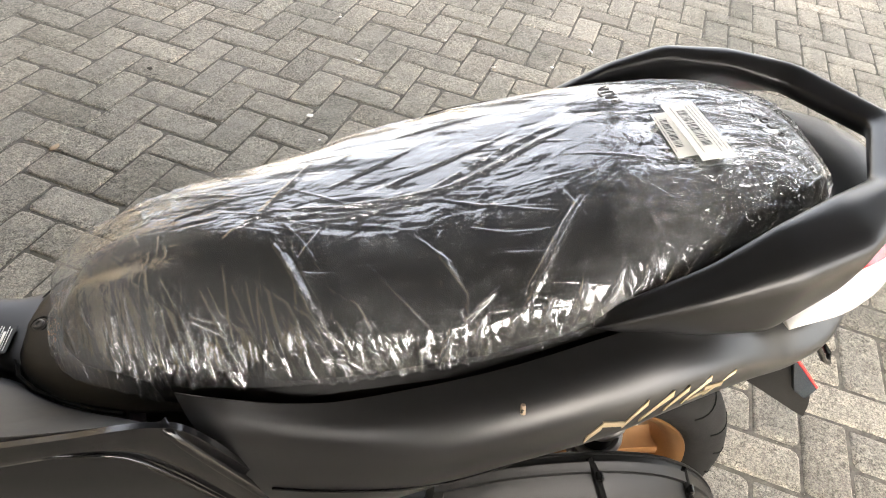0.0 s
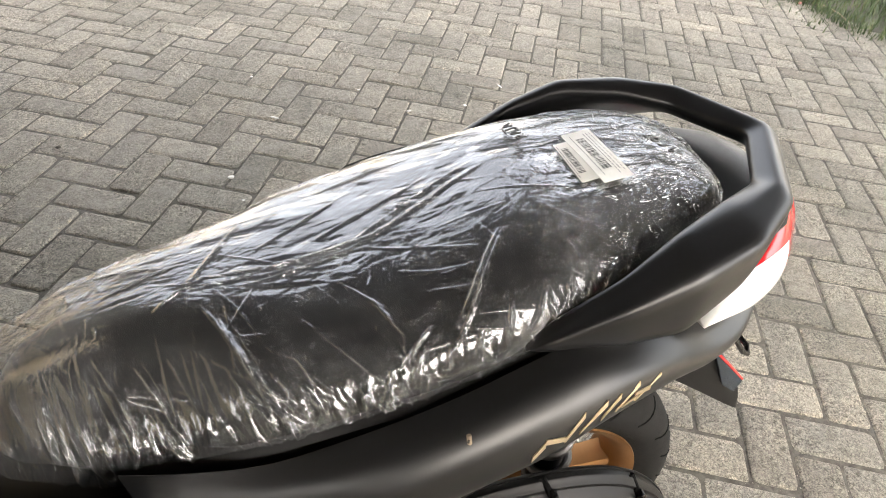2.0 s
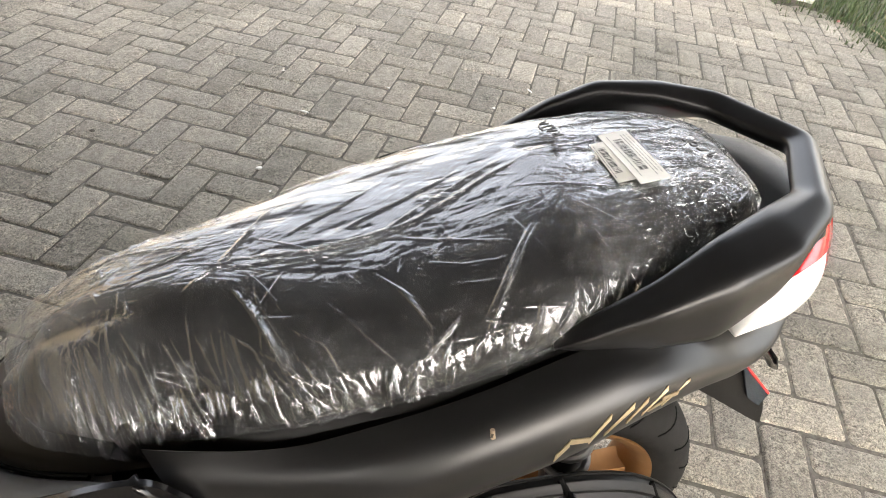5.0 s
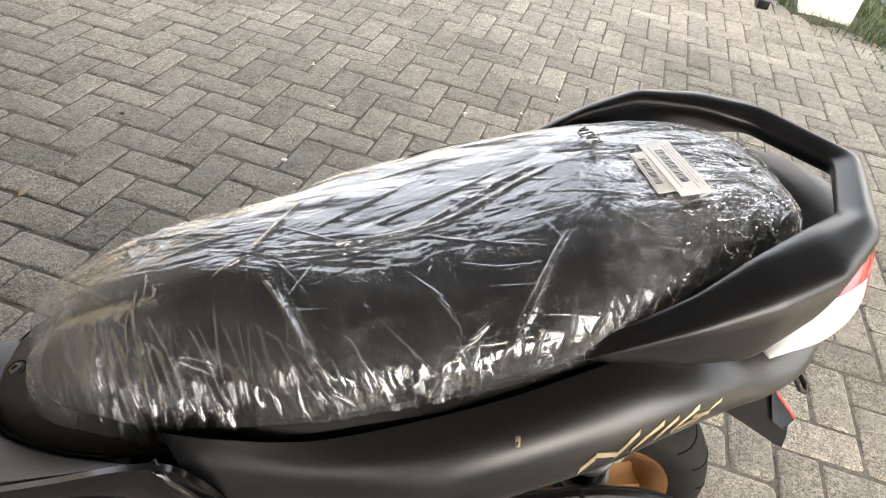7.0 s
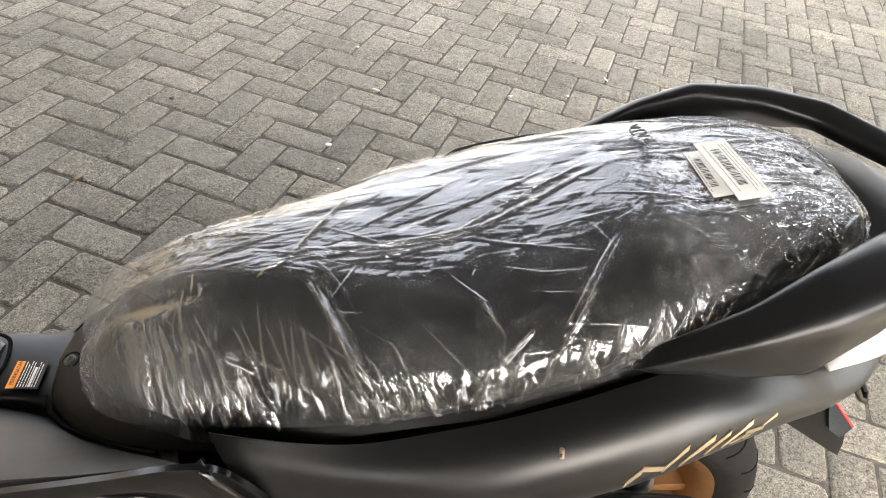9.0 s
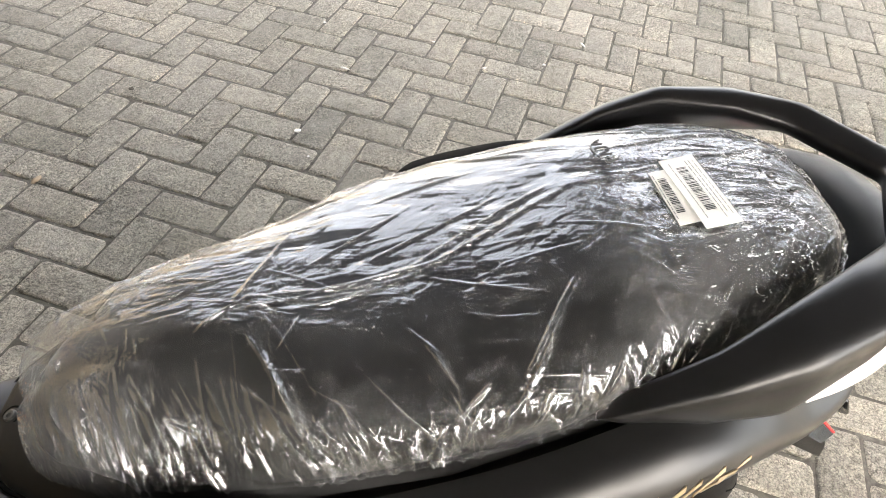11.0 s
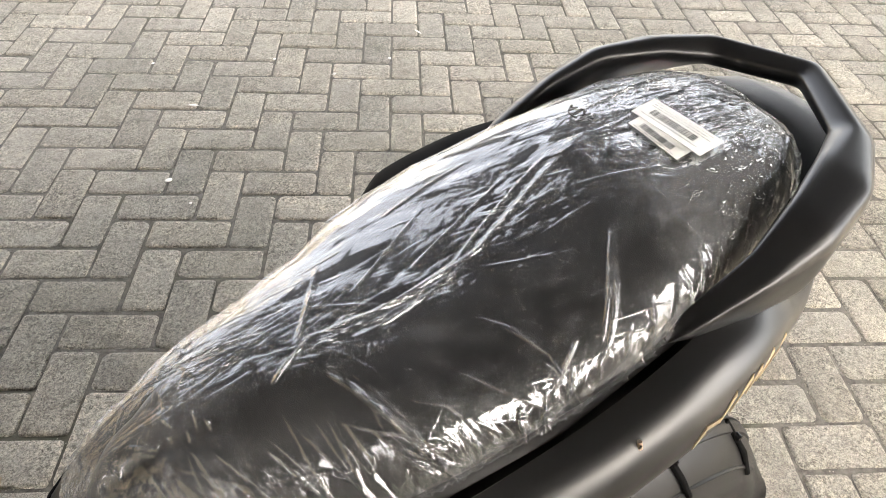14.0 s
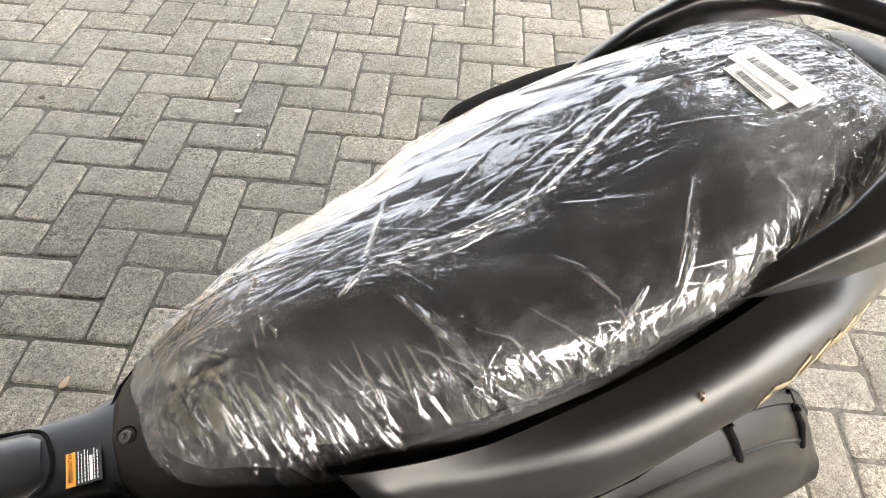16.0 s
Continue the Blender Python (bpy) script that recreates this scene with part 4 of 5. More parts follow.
# emblem on the side panel: plain slanted gold shapes
def on_panel(x, v):
    r = panel_rows(-1, np.array([x - 0.002, x, x + 0.002]), 41)
    f = v * 40
    i, u = int(f), f - int(f)
    p = r[1][i] * (1 - u) + r[1][min(i + 1, 40)] * u
    n = np.cross(r[2][i] - r[0][i], r[1][min(i + 1, 40)] - r[1][i])
    n /= np.linalg.norm(n)
    return p, (n if n[1] < 0 else -n)


def emblem(strokes):
    for pts in strokes:
        rows = []
        for x, v, w in pts:
            a, n = on_panel(x, v - w * 0.6)
            b, _ = on_panel(x, v + w * 0.6)
            rows.append([a - n * 0.001, a + n * 0.0012, b + n * 0.0012, b - n * 0.001])
        part("emblem_stroke", loft(rows), EMBLEM, scooter, "raised pale gold emblem stroke", True, 20)


emblem([[(-0.057, 0.58, 0.05), (-0.046, 0.50, 0.035)], [(-0.046, 0.485, 0.03), (-0.027, 0.535, 0.03)], [(-0.027, 0.55, 0.035), (-0.010, 0.425, 0.03)],
        [(-0.013, 0.55, 0.02), (0.012, 0.42, 0.035)], [(0.008, 0.53, 0.025), (0.026, 0.42, 0.03)], [(0.024, 0.53, 0.018), (0.047, 0.41, 0.03)], [(0.030, 0.52, 0.02), (0.047, 0.505, 0.02)],
        [(0.043, 0.47, 0.025), (0.062, 0.50, 0.03)], [(0.046, 0.54, 0.018), (0.074, 0.44, 0.02)]])

# ---- plastic film round the seat ----
def film():
    n, m = 1100, 520
    x0, x1 = SEAT[0][0], SEAT[-1][0]
    x = x0 + (x1 - x0) * eased(n)
    turn_ = np.linspace(0, np.pi, 2001)
    girth = seat_rows(np.array([-0.201, -0.20, -0.199]), turn_)[1]
    girth = np.r_[0, np.cumsum(np.linalg.norm(np.diff(girth, axis=0), axis=1))]      # metres round the seat at each angle
    even = np.interp(np.linspace(0, girth[-1], m - 24), girth, turn_)
    ang = np.r_[np.linspace(-0.10, 0, 13)[:-1], even, np.linspace(np.pi, np.pi + 0.10, 13)[1:]]
    p = seat_rows(x, np.clip(ang, 0, np.pi), -0.002)
    under = np.where(ang < 0, -ang, np.where(ang > np.pi, ang - np.pi, 0))
    p[:, :, 2] -= under[None, :] * 0.10
    p[:, :, 1] += np.sign(np.pi / 2 - ang)[None, :] * under[None, :] * 0.12
    s = (x[:, None] + 0 * ang[None, :])                     # metres along
    a = (ang / np.pi)[None, :] + 0 * s                      # 0 near edge .. 1 far edge
    round_ = np.interp(ang, turn_, girth) + np.minimum(ang, 0) * 0.12 + np.maximum(ang - np.pi, 0) * 0.12
    q = round_[None, :] + 0 * s                             # metres round
    w1, w2 = perlin(s * 7, q * 7, 3) * 0.012, perlin(s * 24 + 5, q * 24, 4) * 0.005
    sw, qw = s + w1 + w2, q + w1 * 0.8 - w2

    def on(v, lo, hi):
        return np.clip((v - lo) / (hi - lo), 0, 1)

    def cells(u, v, seed):
        """Crumple facets: flat planes meeting in straight creases, 0 to about 1."""
        rs = np.random.RandomState(seed)
        jit = rs.rand(64, 64, 2)
        tilt = rs.uniform(-1, 1, (64, 64, 2))
        iu, iv = np.floor(u).astype(int), np.floor(v).astype(int)
        best, second = np.full(u.shape, 9.0), np.full(u.shape, 9.0)
        plane = np.zeros(u.shape)
        for du_ in (-1, 0, 1):
            for dv_ in (-1, 0, 1):
                cu, cv = (iu + du_) % 64, (iv + dv_) % 64
                pu, pv = iu + du_ + jit[cu, cv, 0] - u, iv + dv_ + jit[cu, cv, 1] - v
                dist = np.hypot(pu, pv)
                lean = -(pu * tilt[cu, cv, 0] + pv * tilt[cu, cv, 1])
                closer = dist < best
                second = np.where(closer, best, np.minimum(second, dist))
                plane = np.where(closer, lean, plane)
                best = np.where(closer, dist, best)
        edge = np.clip((second - best) * 2.2, 0, 1)
        return plane * edge

    near, far = 1 - on(a, 0.05, 0.30), on(a, 0.40, 0.50) * (1 - on(a, 0.97, 1.03))
    side = 1 - on(a, 0.24, 0.42)
    nose, tail_ = on(-s, 0.36, 0.46), on(s, 0.06, 0.14)
    patch, patch2 = on(perlin(s * 6 + 3, q * 7, 6), -0.25, 0.15), on(perlin(s * 10 + 1, q * 13, 7), -0.15, 0.25)
    d = perlin(s * 9, q * 11, 41) * 0.0008                                                                # slack
    d += cells(sw * 20 + qw * 11, qw * 75 - sw * 15, 5) * far * 0.0020 * (0.3 + 0.7 * patch)               # long taut planes on the far half
    d += cells(sw * 46 + qw * 18, qw * 120 - sw * 30, 6) * far * (0.25 + 0.75 * patch2) * 0.0013
    d += cells(sw * 150 + qw * 40, qw * 70, 9) * far * patch2 * 0.0007
    d += cells(sw * 150 + qw * 40, qw * 17 - sw * 4, 7) * near * 0.0018 * (0.35 + 0.65 * patch)            # upright gathers at the near edge
    d += cells(sw * 50 + qw * 30, qw * 40 - sw * 12, 8) * near * patch2 * 0.0010
    d += cells(sw * 120 + qw * 44, qw * 26 - sw * 8, 14) * nose * side * 0.0020
    d += cells(sw * 190 + qw * 60, qw * 80, 15) * nose * side * 0.0010
    d += cells(sw * 40, qw * 80, 16) * nose * far * 0.0018
    d += cells(sw * 34 + qw * 10, qw * 44 - sw * 22, 17) * tail_ * 0.0018
    d += cells(sw * 110 + qw * 40, qw * 90, 18) * tail_ * patch2 * 0.0011
    d += cells(sw * 26 + qw * 30, qw * 40 - sw * 16, 19) * 0.0003                                        # faint crumple in the smooth middle
    d *= np.where(a > 0.4, 0.6, 1.0)
    rf = random.Random(21)
    pinch = np.zeros(d.shape)                               # where the film is folded double

    def fold(s0, q0, turn, length, width, height):
        """One taut pleat: a straight ridge, steep on one side, tapering to both ends."""
        c, k = math.cos(turn), math.sin(turn)
        rs, rq = abs(c) * length / 2 + width, abs(k) * length / 2 + width
        i0, i1 = np.searchsorted(x, (s0 - rs, s0 + rs))
        j0, j1 = np.searchsorted(round_, (q0 - rq, q0 + rq))
        if i1 - i0 < 2 or j1 - j0 < 2:
            return
        ds, dq = s[i0:i1, j0:j1] - s0, q[i0:i1, j0:j1] - q0
        u, v = (ds * c + dq * k) / (length / 2), (-ds * k + dq * c) / width
        v = v + 0.25 * np.sin(2.2 * u + s0 * 40)
        ridge = np.clip(np.minimum(1 - v, 1 + v * 2.2), 0, 1)
        d[i0:i1, j0:j1] += height * ridge * np.clip(1 - u * u, 0, 1)
        pinch[i0:i1, j0:j1] = np.maximum(pinch[i0:i1, j0:j1], min(1.0, height / 0.003) * ridge ** 2 * np.clip(1 - u * u, 0, 1))

    def folds(count, s_range, q_range, turn, spread, length, width, height, clump=0.0):
        made = 0
        while made < count:
            s0, q0 = rf.uniform(*s_range), float(np.interp(rf.uniform(*q_range) * np.pi / 0.36, turn_, girth))
            if clump and rf.random() > 0.5 + clump * noise.noise(Vector((s0 * 11, q0 * 13, clump))):
                made += 0.25
                continue
            fold(s0, q0, radians(rf.gauss(turn, spread)), rf.uniform(*length), rf.uniform(*width), rf.uniform(*height))
            made += 1
    folds(130, (-0.28, 0.19), (0.0, 0.06), 104, 10, (0.018, 0.06), (0.0016, 0.0032), (0.0007, 0.0018), 0.5)
    folds(34, (-0.50, -0.20), (0.01, 0.10), 112, 10, (0.03, 0.09), (0.0018, 0.004), (0.0007, 0.0016), 0.5)
    folds(34, (-0.52, 0.16), (0.155, 0.33), -12, 12, (0.04, 0.13), (0.0018, 0.005), (0.0006, 0.0016), 0.9)
    folds(36, (-0.45, 0.12), (0.07, 0.17), 116, 24, (0.04, 0.14), (0.0016, 0.0032), (0.0005, 0.0014), 0.8)
    folds(40, (-0.45, 0.12), (0.07, 0.19), -14, 14, (0.03, 0.11), (0.0012, 0.0026), (0.0005, 0.0014), 0.6)
    folds(24, (-0.576, -0.44), (0.02, 0.34), 85, 20, (0.015, 0.06), (0.0018, 0.004), (0.0006, 0.0014))
    folds(140, (-0.56, 0.20), (0.0, 0.35), 60, 60, (0.006, 0.024), (0.0011, 0.0020), (0.0002, 0.0006), 0.9)
    folds(16, (-0.02, 0.17), (0.0, 0.06), 92, 16, (0.03, 0.075), (0.004, 0.009), (0.0018, 0.0036))
    folds(14, (-0.26, -0.02), (0.0, 0.045), 100, 14, (0.025, 0.06), (0.0035, 0.007), (0.0015, 0.003))
    folds(8, (-0.54, -0.34), (0.015, 0.09), 112, 6, (0.05, 0.10), (0.0028, 0.005), (0.0016, 0.003))
    folds(46, (-0.55, -0.40), (0.15, 0.25), 80, 14, (0.02, 0.05), (0.002, 0.004), (0.0012, 0.0025))
    folds(46, (0.05, 0.195), (0.02, 0.14), 68, 25, (0.03, 0.08), (0.0025, 0.0055), (0.0012, 0.003))
    folds(36, (0.05, 0.195), (0.14, 0.30), -20, 20, (0.03, 0.09), (0.002, 0.0045), (0.001, 0.0024))
    for sa, qa, sb, qb, wide in (  # gathers down the near flank
        (-0.153, 0.101, -0.151, 0.072, 3), (-0.459, 0.103, -0.432, 0.045, 4), (-0.443, 0.097, -0.421, 0.044, 4), (-0.428, 0.105, -0.414, 0.047, 5), (-0.421, 0.096, -0.395, 0.051, 4),
        (-0.403, 0.096, -0.380, 0.054, 4), (-0.384, 0.107, -0.344, 0.051, 4), (-0.366, 0.073, -0.341, 0.033, 4), (-0.355, 0.106, -0.312, 0.043, 3.5), (-0.330, 0.096, -0.293, 0.028, 3),
        (-0.306, 0.099, -0.253, 0.031, 3), (-0.287, 0.081, -0.233, 0.031, 3), (-0.482, 0.091, -0.462, 0.052, 3), (-0.193, 0.060, -0.188, 0.028, 4),
    ):
        fold((sa + sb) / 2, (qa + qb) / 2, math.atan2(qb - qa, sb - sa), math.hypot(qb - qa, sb - sa) * 1.15, wide * 0.0010, min(wide * 0.00078, 0.0034))
    for sa, qa, sb, qb, wide in (
        (-0.167, 0.070, -0.175, 0.039, 4), (-0.141, 0.077, -0.148, 0.050, 4), (-0.114, 0.071, -0.119, 0.047, 4), (-0.084, 0.075, -0.096, 0.048, 4), (-0.059, 0.087, -0.070, 0.050, 5),
        (-0.028, 0.090, -0.047, 0.045, 5), (-0.003, 0.099, -0.019, 0.043, 6), (0.021, 0.095, 0.006, 0.050, 6), (0.068, 0.102, 0.045, 0.061, 6), (0.045, 0.092, 0.023, 0.056, 5),
        (0.116, 0.097, 0.078, 0.068, 6), (-0.128, 0.097, -0.159, 0.069, 4), (-0.423, 0.122, -0.383, 0.066, 3), (-0.446, 0.127, -0.432, 0.062, 3), (-0.474, 0.117, -0.465, 0.051, 3),
    ):
        fold((sa + sb) / 2, (qa + qb) / 2, math.atan2(qb - qa, sb - sa), math.hypot(qb - qa, sb - sa) * 1.15, wide * 0.0010, min(wide * 0.00078, 0.0034))
    for sa, qa, sb, qb, wide in (  # long folds over the top
        (-0.320, 0.146, -0.263, 0.069, 5), (-0.304, 0.146, -0.272, 0.092, 3), (-0.242, 0.141, -0.164, 0.049, 2.5), (-0.176, 0.137, -0.151, 0.097, 4), (-0.051, 0.156, -0.114, 0.065, 5),
        (-0.060, 0.148, -0.094, 0.103, 3), (-0.327, 0.213, -0.173, 0.204, 5), (-0.286, 0.189, -0.190, 0.204, 5), (-0.195, 0.204, -0.053, 0.260, 7), (-0.334, 0.208, -0.290, 0.310, 6),
        (-0.366, 0.159, -0.323, 0.213, 5), (-0.249, 0.208, -0.136, 0.219, 4), (-0.205, 0.317, -0.116, 0.332, 4), (0.105, 0.126, 0.099, 0.177, 4),
    ):
        fold((sa + sb) / 2, (qa + qb) / 2, math.atan2(qb - qa, sb - sa), math.hypot(qb - qa, sb - sa) * 1.15, wide * 0.0010, min(wide * 0.00078, 0.0034))
    for sa, qa, sb, qb, wide in (
        (-0.056, 0.275, -0.182, 0.219, 7), (-0.182, 0.219, -0.335, 0.192, 6), (-0.121, 0.366, -0.056, 0.332, 7), (-0.188, 0.291, -0.269, 0.249, 4), (-0.102, 0.280, -0.210, 0.239, 4),
        (-0.280, 0.198, -0.233, 0.201, 4), (-0.352, 0.253, -0.414, 0.232, 4), (-0.363, 0.257, -0.448, 0.294, 4), (-0.056, 0.158, -0.110, 0.083, 4), (-0.317, 0.156, -0.239, 0.013, 5),
        (-0.324, 0.154, -0.253, 0.061, 5), (0.001, 0.318, 0.176, 0.338, 4), (0.018, 0.269, 0.131, 0.289, 3.5), (0.153, 0.357, 0.193, 0.253, 5),
    ):
        fold((sa + sb) / 2, (qa + qb) / 2, math.atan2(qb - qa, sb - sa), math.hypot(qb - qa, sb - sa) * 1.15, wide * 0.0010, min(wide * 0.00078, 0.0034))
    fade = on(x, x0, x0 + 0.012) * (1 - on(x, x1 - 0.012, x1))
    d *= fade[:, None]
    du, dv = np.gradient(p, axis=0), np.gradient(p, axis=1)
    nrm = np.cross(dv, du)
    nrm /= np.linalg.norm(nrm, axis=2, keepdims=True) + 1e-9
    if nrm[n // 2, m // 2, 2] < 0:
        nrm = -nrm
    form = nose * (0.007 * np.exp(-((a - 0.56) / 0.07) ** 2) - 0.008 * np.exp(-((a - 0.42) / 0.06) ** 2)) * fade[:, None]    # ridge and hollow at the nose
    p = p + nrm * (np.maximum(d, -0.0015) + form)[:, :, None]
    idx = np.arange(n * m).reshape(n, m)
    faces = np.stack([idx[:-1, :-1], idx[1:, :-1], idx[1:, 1:], idx[:-1, 1:]], 2).reshape(-1, 4)
    me = bpy.data.meshes.new("plastic_film")
    me.from_pydata(p.reshape(-1, 3).tolist(), [], faces.tolist())
    me.polygons.foreach_set("use_smooth", [True] * len(me.polygons))
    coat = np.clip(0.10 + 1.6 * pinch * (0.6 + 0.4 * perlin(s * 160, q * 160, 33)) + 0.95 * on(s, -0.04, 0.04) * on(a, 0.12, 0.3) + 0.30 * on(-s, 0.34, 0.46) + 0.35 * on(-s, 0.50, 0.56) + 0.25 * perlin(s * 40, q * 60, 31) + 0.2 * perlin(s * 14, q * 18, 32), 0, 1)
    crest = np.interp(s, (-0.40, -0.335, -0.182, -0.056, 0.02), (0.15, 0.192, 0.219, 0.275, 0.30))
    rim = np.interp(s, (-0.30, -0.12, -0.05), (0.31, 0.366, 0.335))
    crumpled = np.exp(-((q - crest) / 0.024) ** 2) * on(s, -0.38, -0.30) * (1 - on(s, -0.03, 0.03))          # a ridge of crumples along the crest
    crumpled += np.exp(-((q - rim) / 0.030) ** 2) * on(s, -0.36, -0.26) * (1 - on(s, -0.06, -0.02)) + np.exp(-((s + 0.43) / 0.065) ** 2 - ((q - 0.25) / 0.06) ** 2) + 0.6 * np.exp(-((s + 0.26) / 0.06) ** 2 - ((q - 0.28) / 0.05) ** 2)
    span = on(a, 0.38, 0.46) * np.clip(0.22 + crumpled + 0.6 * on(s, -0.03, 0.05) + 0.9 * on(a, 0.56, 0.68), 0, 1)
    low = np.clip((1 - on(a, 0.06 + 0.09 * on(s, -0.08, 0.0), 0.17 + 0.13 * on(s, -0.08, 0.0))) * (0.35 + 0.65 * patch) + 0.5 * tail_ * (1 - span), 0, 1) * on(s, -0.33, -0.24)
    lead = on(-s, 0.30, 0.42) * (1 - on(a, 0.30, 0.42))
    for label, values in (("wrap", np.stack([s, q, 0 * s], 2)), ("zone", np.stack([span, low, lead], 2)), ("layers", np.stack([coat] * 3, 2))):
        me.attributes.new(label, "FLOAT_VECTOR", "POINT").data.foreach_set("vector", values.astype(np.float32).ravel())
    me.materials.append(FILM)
    ob = new("plastic_film", me)
    return tagged(ob, "crumpled clear plastic film wrapped tightly round the scooter seat", "plastic film"), p


wrap, wrap_pts = film()


def seat_top(x, y):
    """Height and normal of the wrapped seat's top near a place."""
    g = wrap_pts.reshape(-1, 3)
    near = np.hypot(g[:, 0] - x, g[:, 1] - y) < 0.012
    z = g[near][:, 2]
    return float(0.5 * (z.max() + z.mean()))


def barcode_label(name, cx, cy, lx, ly, turn, z_up, label, rows, seed):
    """A paper sticker bent over the seat, with printed bars."""
    ob = thing(name, label, "label", group="stickers on the film")
    rb = random.Random(seed)
    c, s = math.cos(radians(turn)), math.sin(radians(turn))
    corners = [(cx + c * a - s * b, cy + s * a + c * b) for a in (-lx / 2, 0, lx / 2) for b in (-ly / 2, 0, ly / 2)]
    zz = [seat_top(*q) for q in corners]
    fit_ = np.linalg.lstsq(np.array([[1, *q] for q in corners]), np.array(zz), rcond=None)[0]

    def put(a, b, up=0.0):
        x, y = cx + c * a - s * b, cy + s * a + c * b
        bend = 0.0006 * math.sin(40 * a + seed) + 0.0005 * math.sin(55 * b)
        return (x, y, fit_[0] + fit_[1] * x + fit_[2] * y + 0.0016 + z_up + up + bend)
    nx, ny, bm = 14, 12, bmesh.new()
    grid = [[put(lx * (i / nx - 0.5), ly * (j / ny - 0.5)) for j in range(ny + 1)] for i in range(nx + 1)]
    part("paper", shell(grid, 0.0006, lambda q: np.array((0, 0, 1)) + 0 * q), PAPER, ob, "white paper sticker")
    ink, faint = bmesh.new(), bmesh.new()

    def bar(ink, a0, a1, b0, b1):
        ink.faces.new([ink.verts.new(put(a, b, 0.0005)) for a, b in ((a0, b0), (a1, b0), (a1, b1), (a0, b1))])
    for kind, b0, b1 in rows:
        a = -lx * (0.34 if kind == "code" else 0.42)
        while a < lx * (0.30 if kind == "code" else 0.36):
            w = rb.choice((0.0005, 0.0008, 0.0012)) if kind == "code" else rb.uniform(0.003, 0.008)
            bar(ink if kind == "code" else faint, a, min(a + w, lx * 0.43), ly * b0, ly * b1)
            a += w + (rb.choice((0.0006, 0.0009, 0.0014)) if kind == "code" else 0.0015)
    part("print", ink, INK, ob, "black printed bars", False)
    part("small_print", faint, GREY_INK, ob, "grey small print", False)
    return ob


barcode_label("barcode_sticker", 0.046, 0.009, 0.066, 0.024, -86, 0.0, "smaller white barcode sticker on the wrapped seat, half covered by another", [("code", -0.36, -0.06), ("text", -0.46, -0.43)], 3)
barcode_label("barcode_sticker", 0.065, 0.011, 0.088, 0.032, -84, 0.0016, "white paper barcode sticker stuck on the film over the passenger seat", [("code", -0.20, 0.08), ("text", 0.16, 0.185), ("text", 0.26, 0.285), ("text", 0.37, 0.39), ("text", -0.32, -0.295)], 7)


def pen_strokes(name, label, cx, cy, turn, strokes):
    """Marker scrawl on the film: short plain strokes."""
    c, s = math.cos(radians(turn)), math.sin(radians(turn))
    spots_ = [(cx + a, cy + b) for a in (-0.02, 0, 0.02) for b in (-0.02, 0, 0.02)]
    bow = np.linalg.lstsq(np.array([[1, *q] for q in spots_]), np.array([seat_top(*q) for q in spots_]), rcond=None)[0]
    bm = bmesh.new()
    for st in strokes:
        p = spline(np.array(st, float), np.arange(len(st)), np.linspace(0, len(st) - 1, 6 * len(st)))
        pts = []
        for a, b in p * 0.001:
            x, y = cx + c * a - s * b, cy + s * a + c * b
            pts.append((x, y, bow[0] + bow[1] * x + bow[2] * y + 0.0066))
        tube(pts, 0.0011, 6, bm)
    return tagged(part(name, bm, INK), label, "writing", "marker scrawls")


pen_strokes("marker_scrawl", "black marker scrawl on the plastic film by the backrest step", 0.0, 0.080, 100, [
    [(-21, 4), (-21, -5)], [(-21, 4), (-16, 3), (-17, 0), (-21, -1), (-15, -5)], [(-11, -5), (-8, 5), (-5, -5)], [(-10, -1), (-6, -1)],
    [(2, 6), (2, -3), (-1, -6), (-4, -3)], [(-4, 8), (3, 8), (8, 6)], [(7, -5), (10, 4), (14, -5)], [(8, -2), (13, -2)]])
pen_strokes("marker_scrawl", "black marker scrawl on the plastic film at the seat's rear", 0.138, 0.012, 115, [
    [(-16, 2), (-13, 5), (-11, 1), (-15, 0), (-11, 0), (-12, -6)], [(-5, -4), (-3, 3), (2, 4)], [(7, 4), (5, -1), (8, -5), (12, -2), (11, 3), (7, 4)], [(16, 5), (20, 4)]])

# ---- small things on the ground ----
def pebble(name, label, category, x, y, size, mat, seed, turn=0, flat=0.4):
    bm = bmesh.new()
    bmesh.ops.create_icosphere(bm, subdivisions=2, radius=0.5)
    rb = random.Random(seed)
    off = Vector((rb.random() * 9, rb.random() * 9, 0))
    for v in bm.verts:
        v.co *= 1 + 0.35 * noise.noise(v.co * 2.2 + off)
        v.co = Vector((v.co.x * size[0], v.co.y * size[1], v.co.z * size[0] * flat))
    low = min(v.co.z for v in bm.verts)
    ob = tagged(part(name, bm, mat), label, category)
    ob.matrix_basis = pose(x, y, 0.002 - low, 0, 0, turn)
    return ob


pebble("pebble", "small white pebble lying in a paving joint", "pebble", -0.368, 1.244, (0.020, 0.014), WHITE, 1)
pebble("plastic_scrap", "flat white plastic sliver on the paving", "scrap", -0.219, 1.595, (0.036, 0.008), WHITE, 2, -28, 0.15)
pebble("pebble", "small white pebble on the paving", "pebble", -0.335, 1.124, (0.009, 0.007), WHITE, 3)
pebble("pebble", "small white pebble on the paving", "pebble", 0.488, 1.629, (0.014, 0.012), WHITE, 4)
pebble("pebble", "small white pebble on the paving", "pebble", 0.264, 1.602, (0.018, 0.007), WHITE, 5, 10)
pebble("pebble", "small pale pebble on the paving", "pebble", -0.286, 1.911, (0.012, 0.009), WHITE, 6)
pebble("pebble", "small pale pebble on the paving", "pebble", 0.105, 1.780, (0.013, 0.008), WHITE, 7)
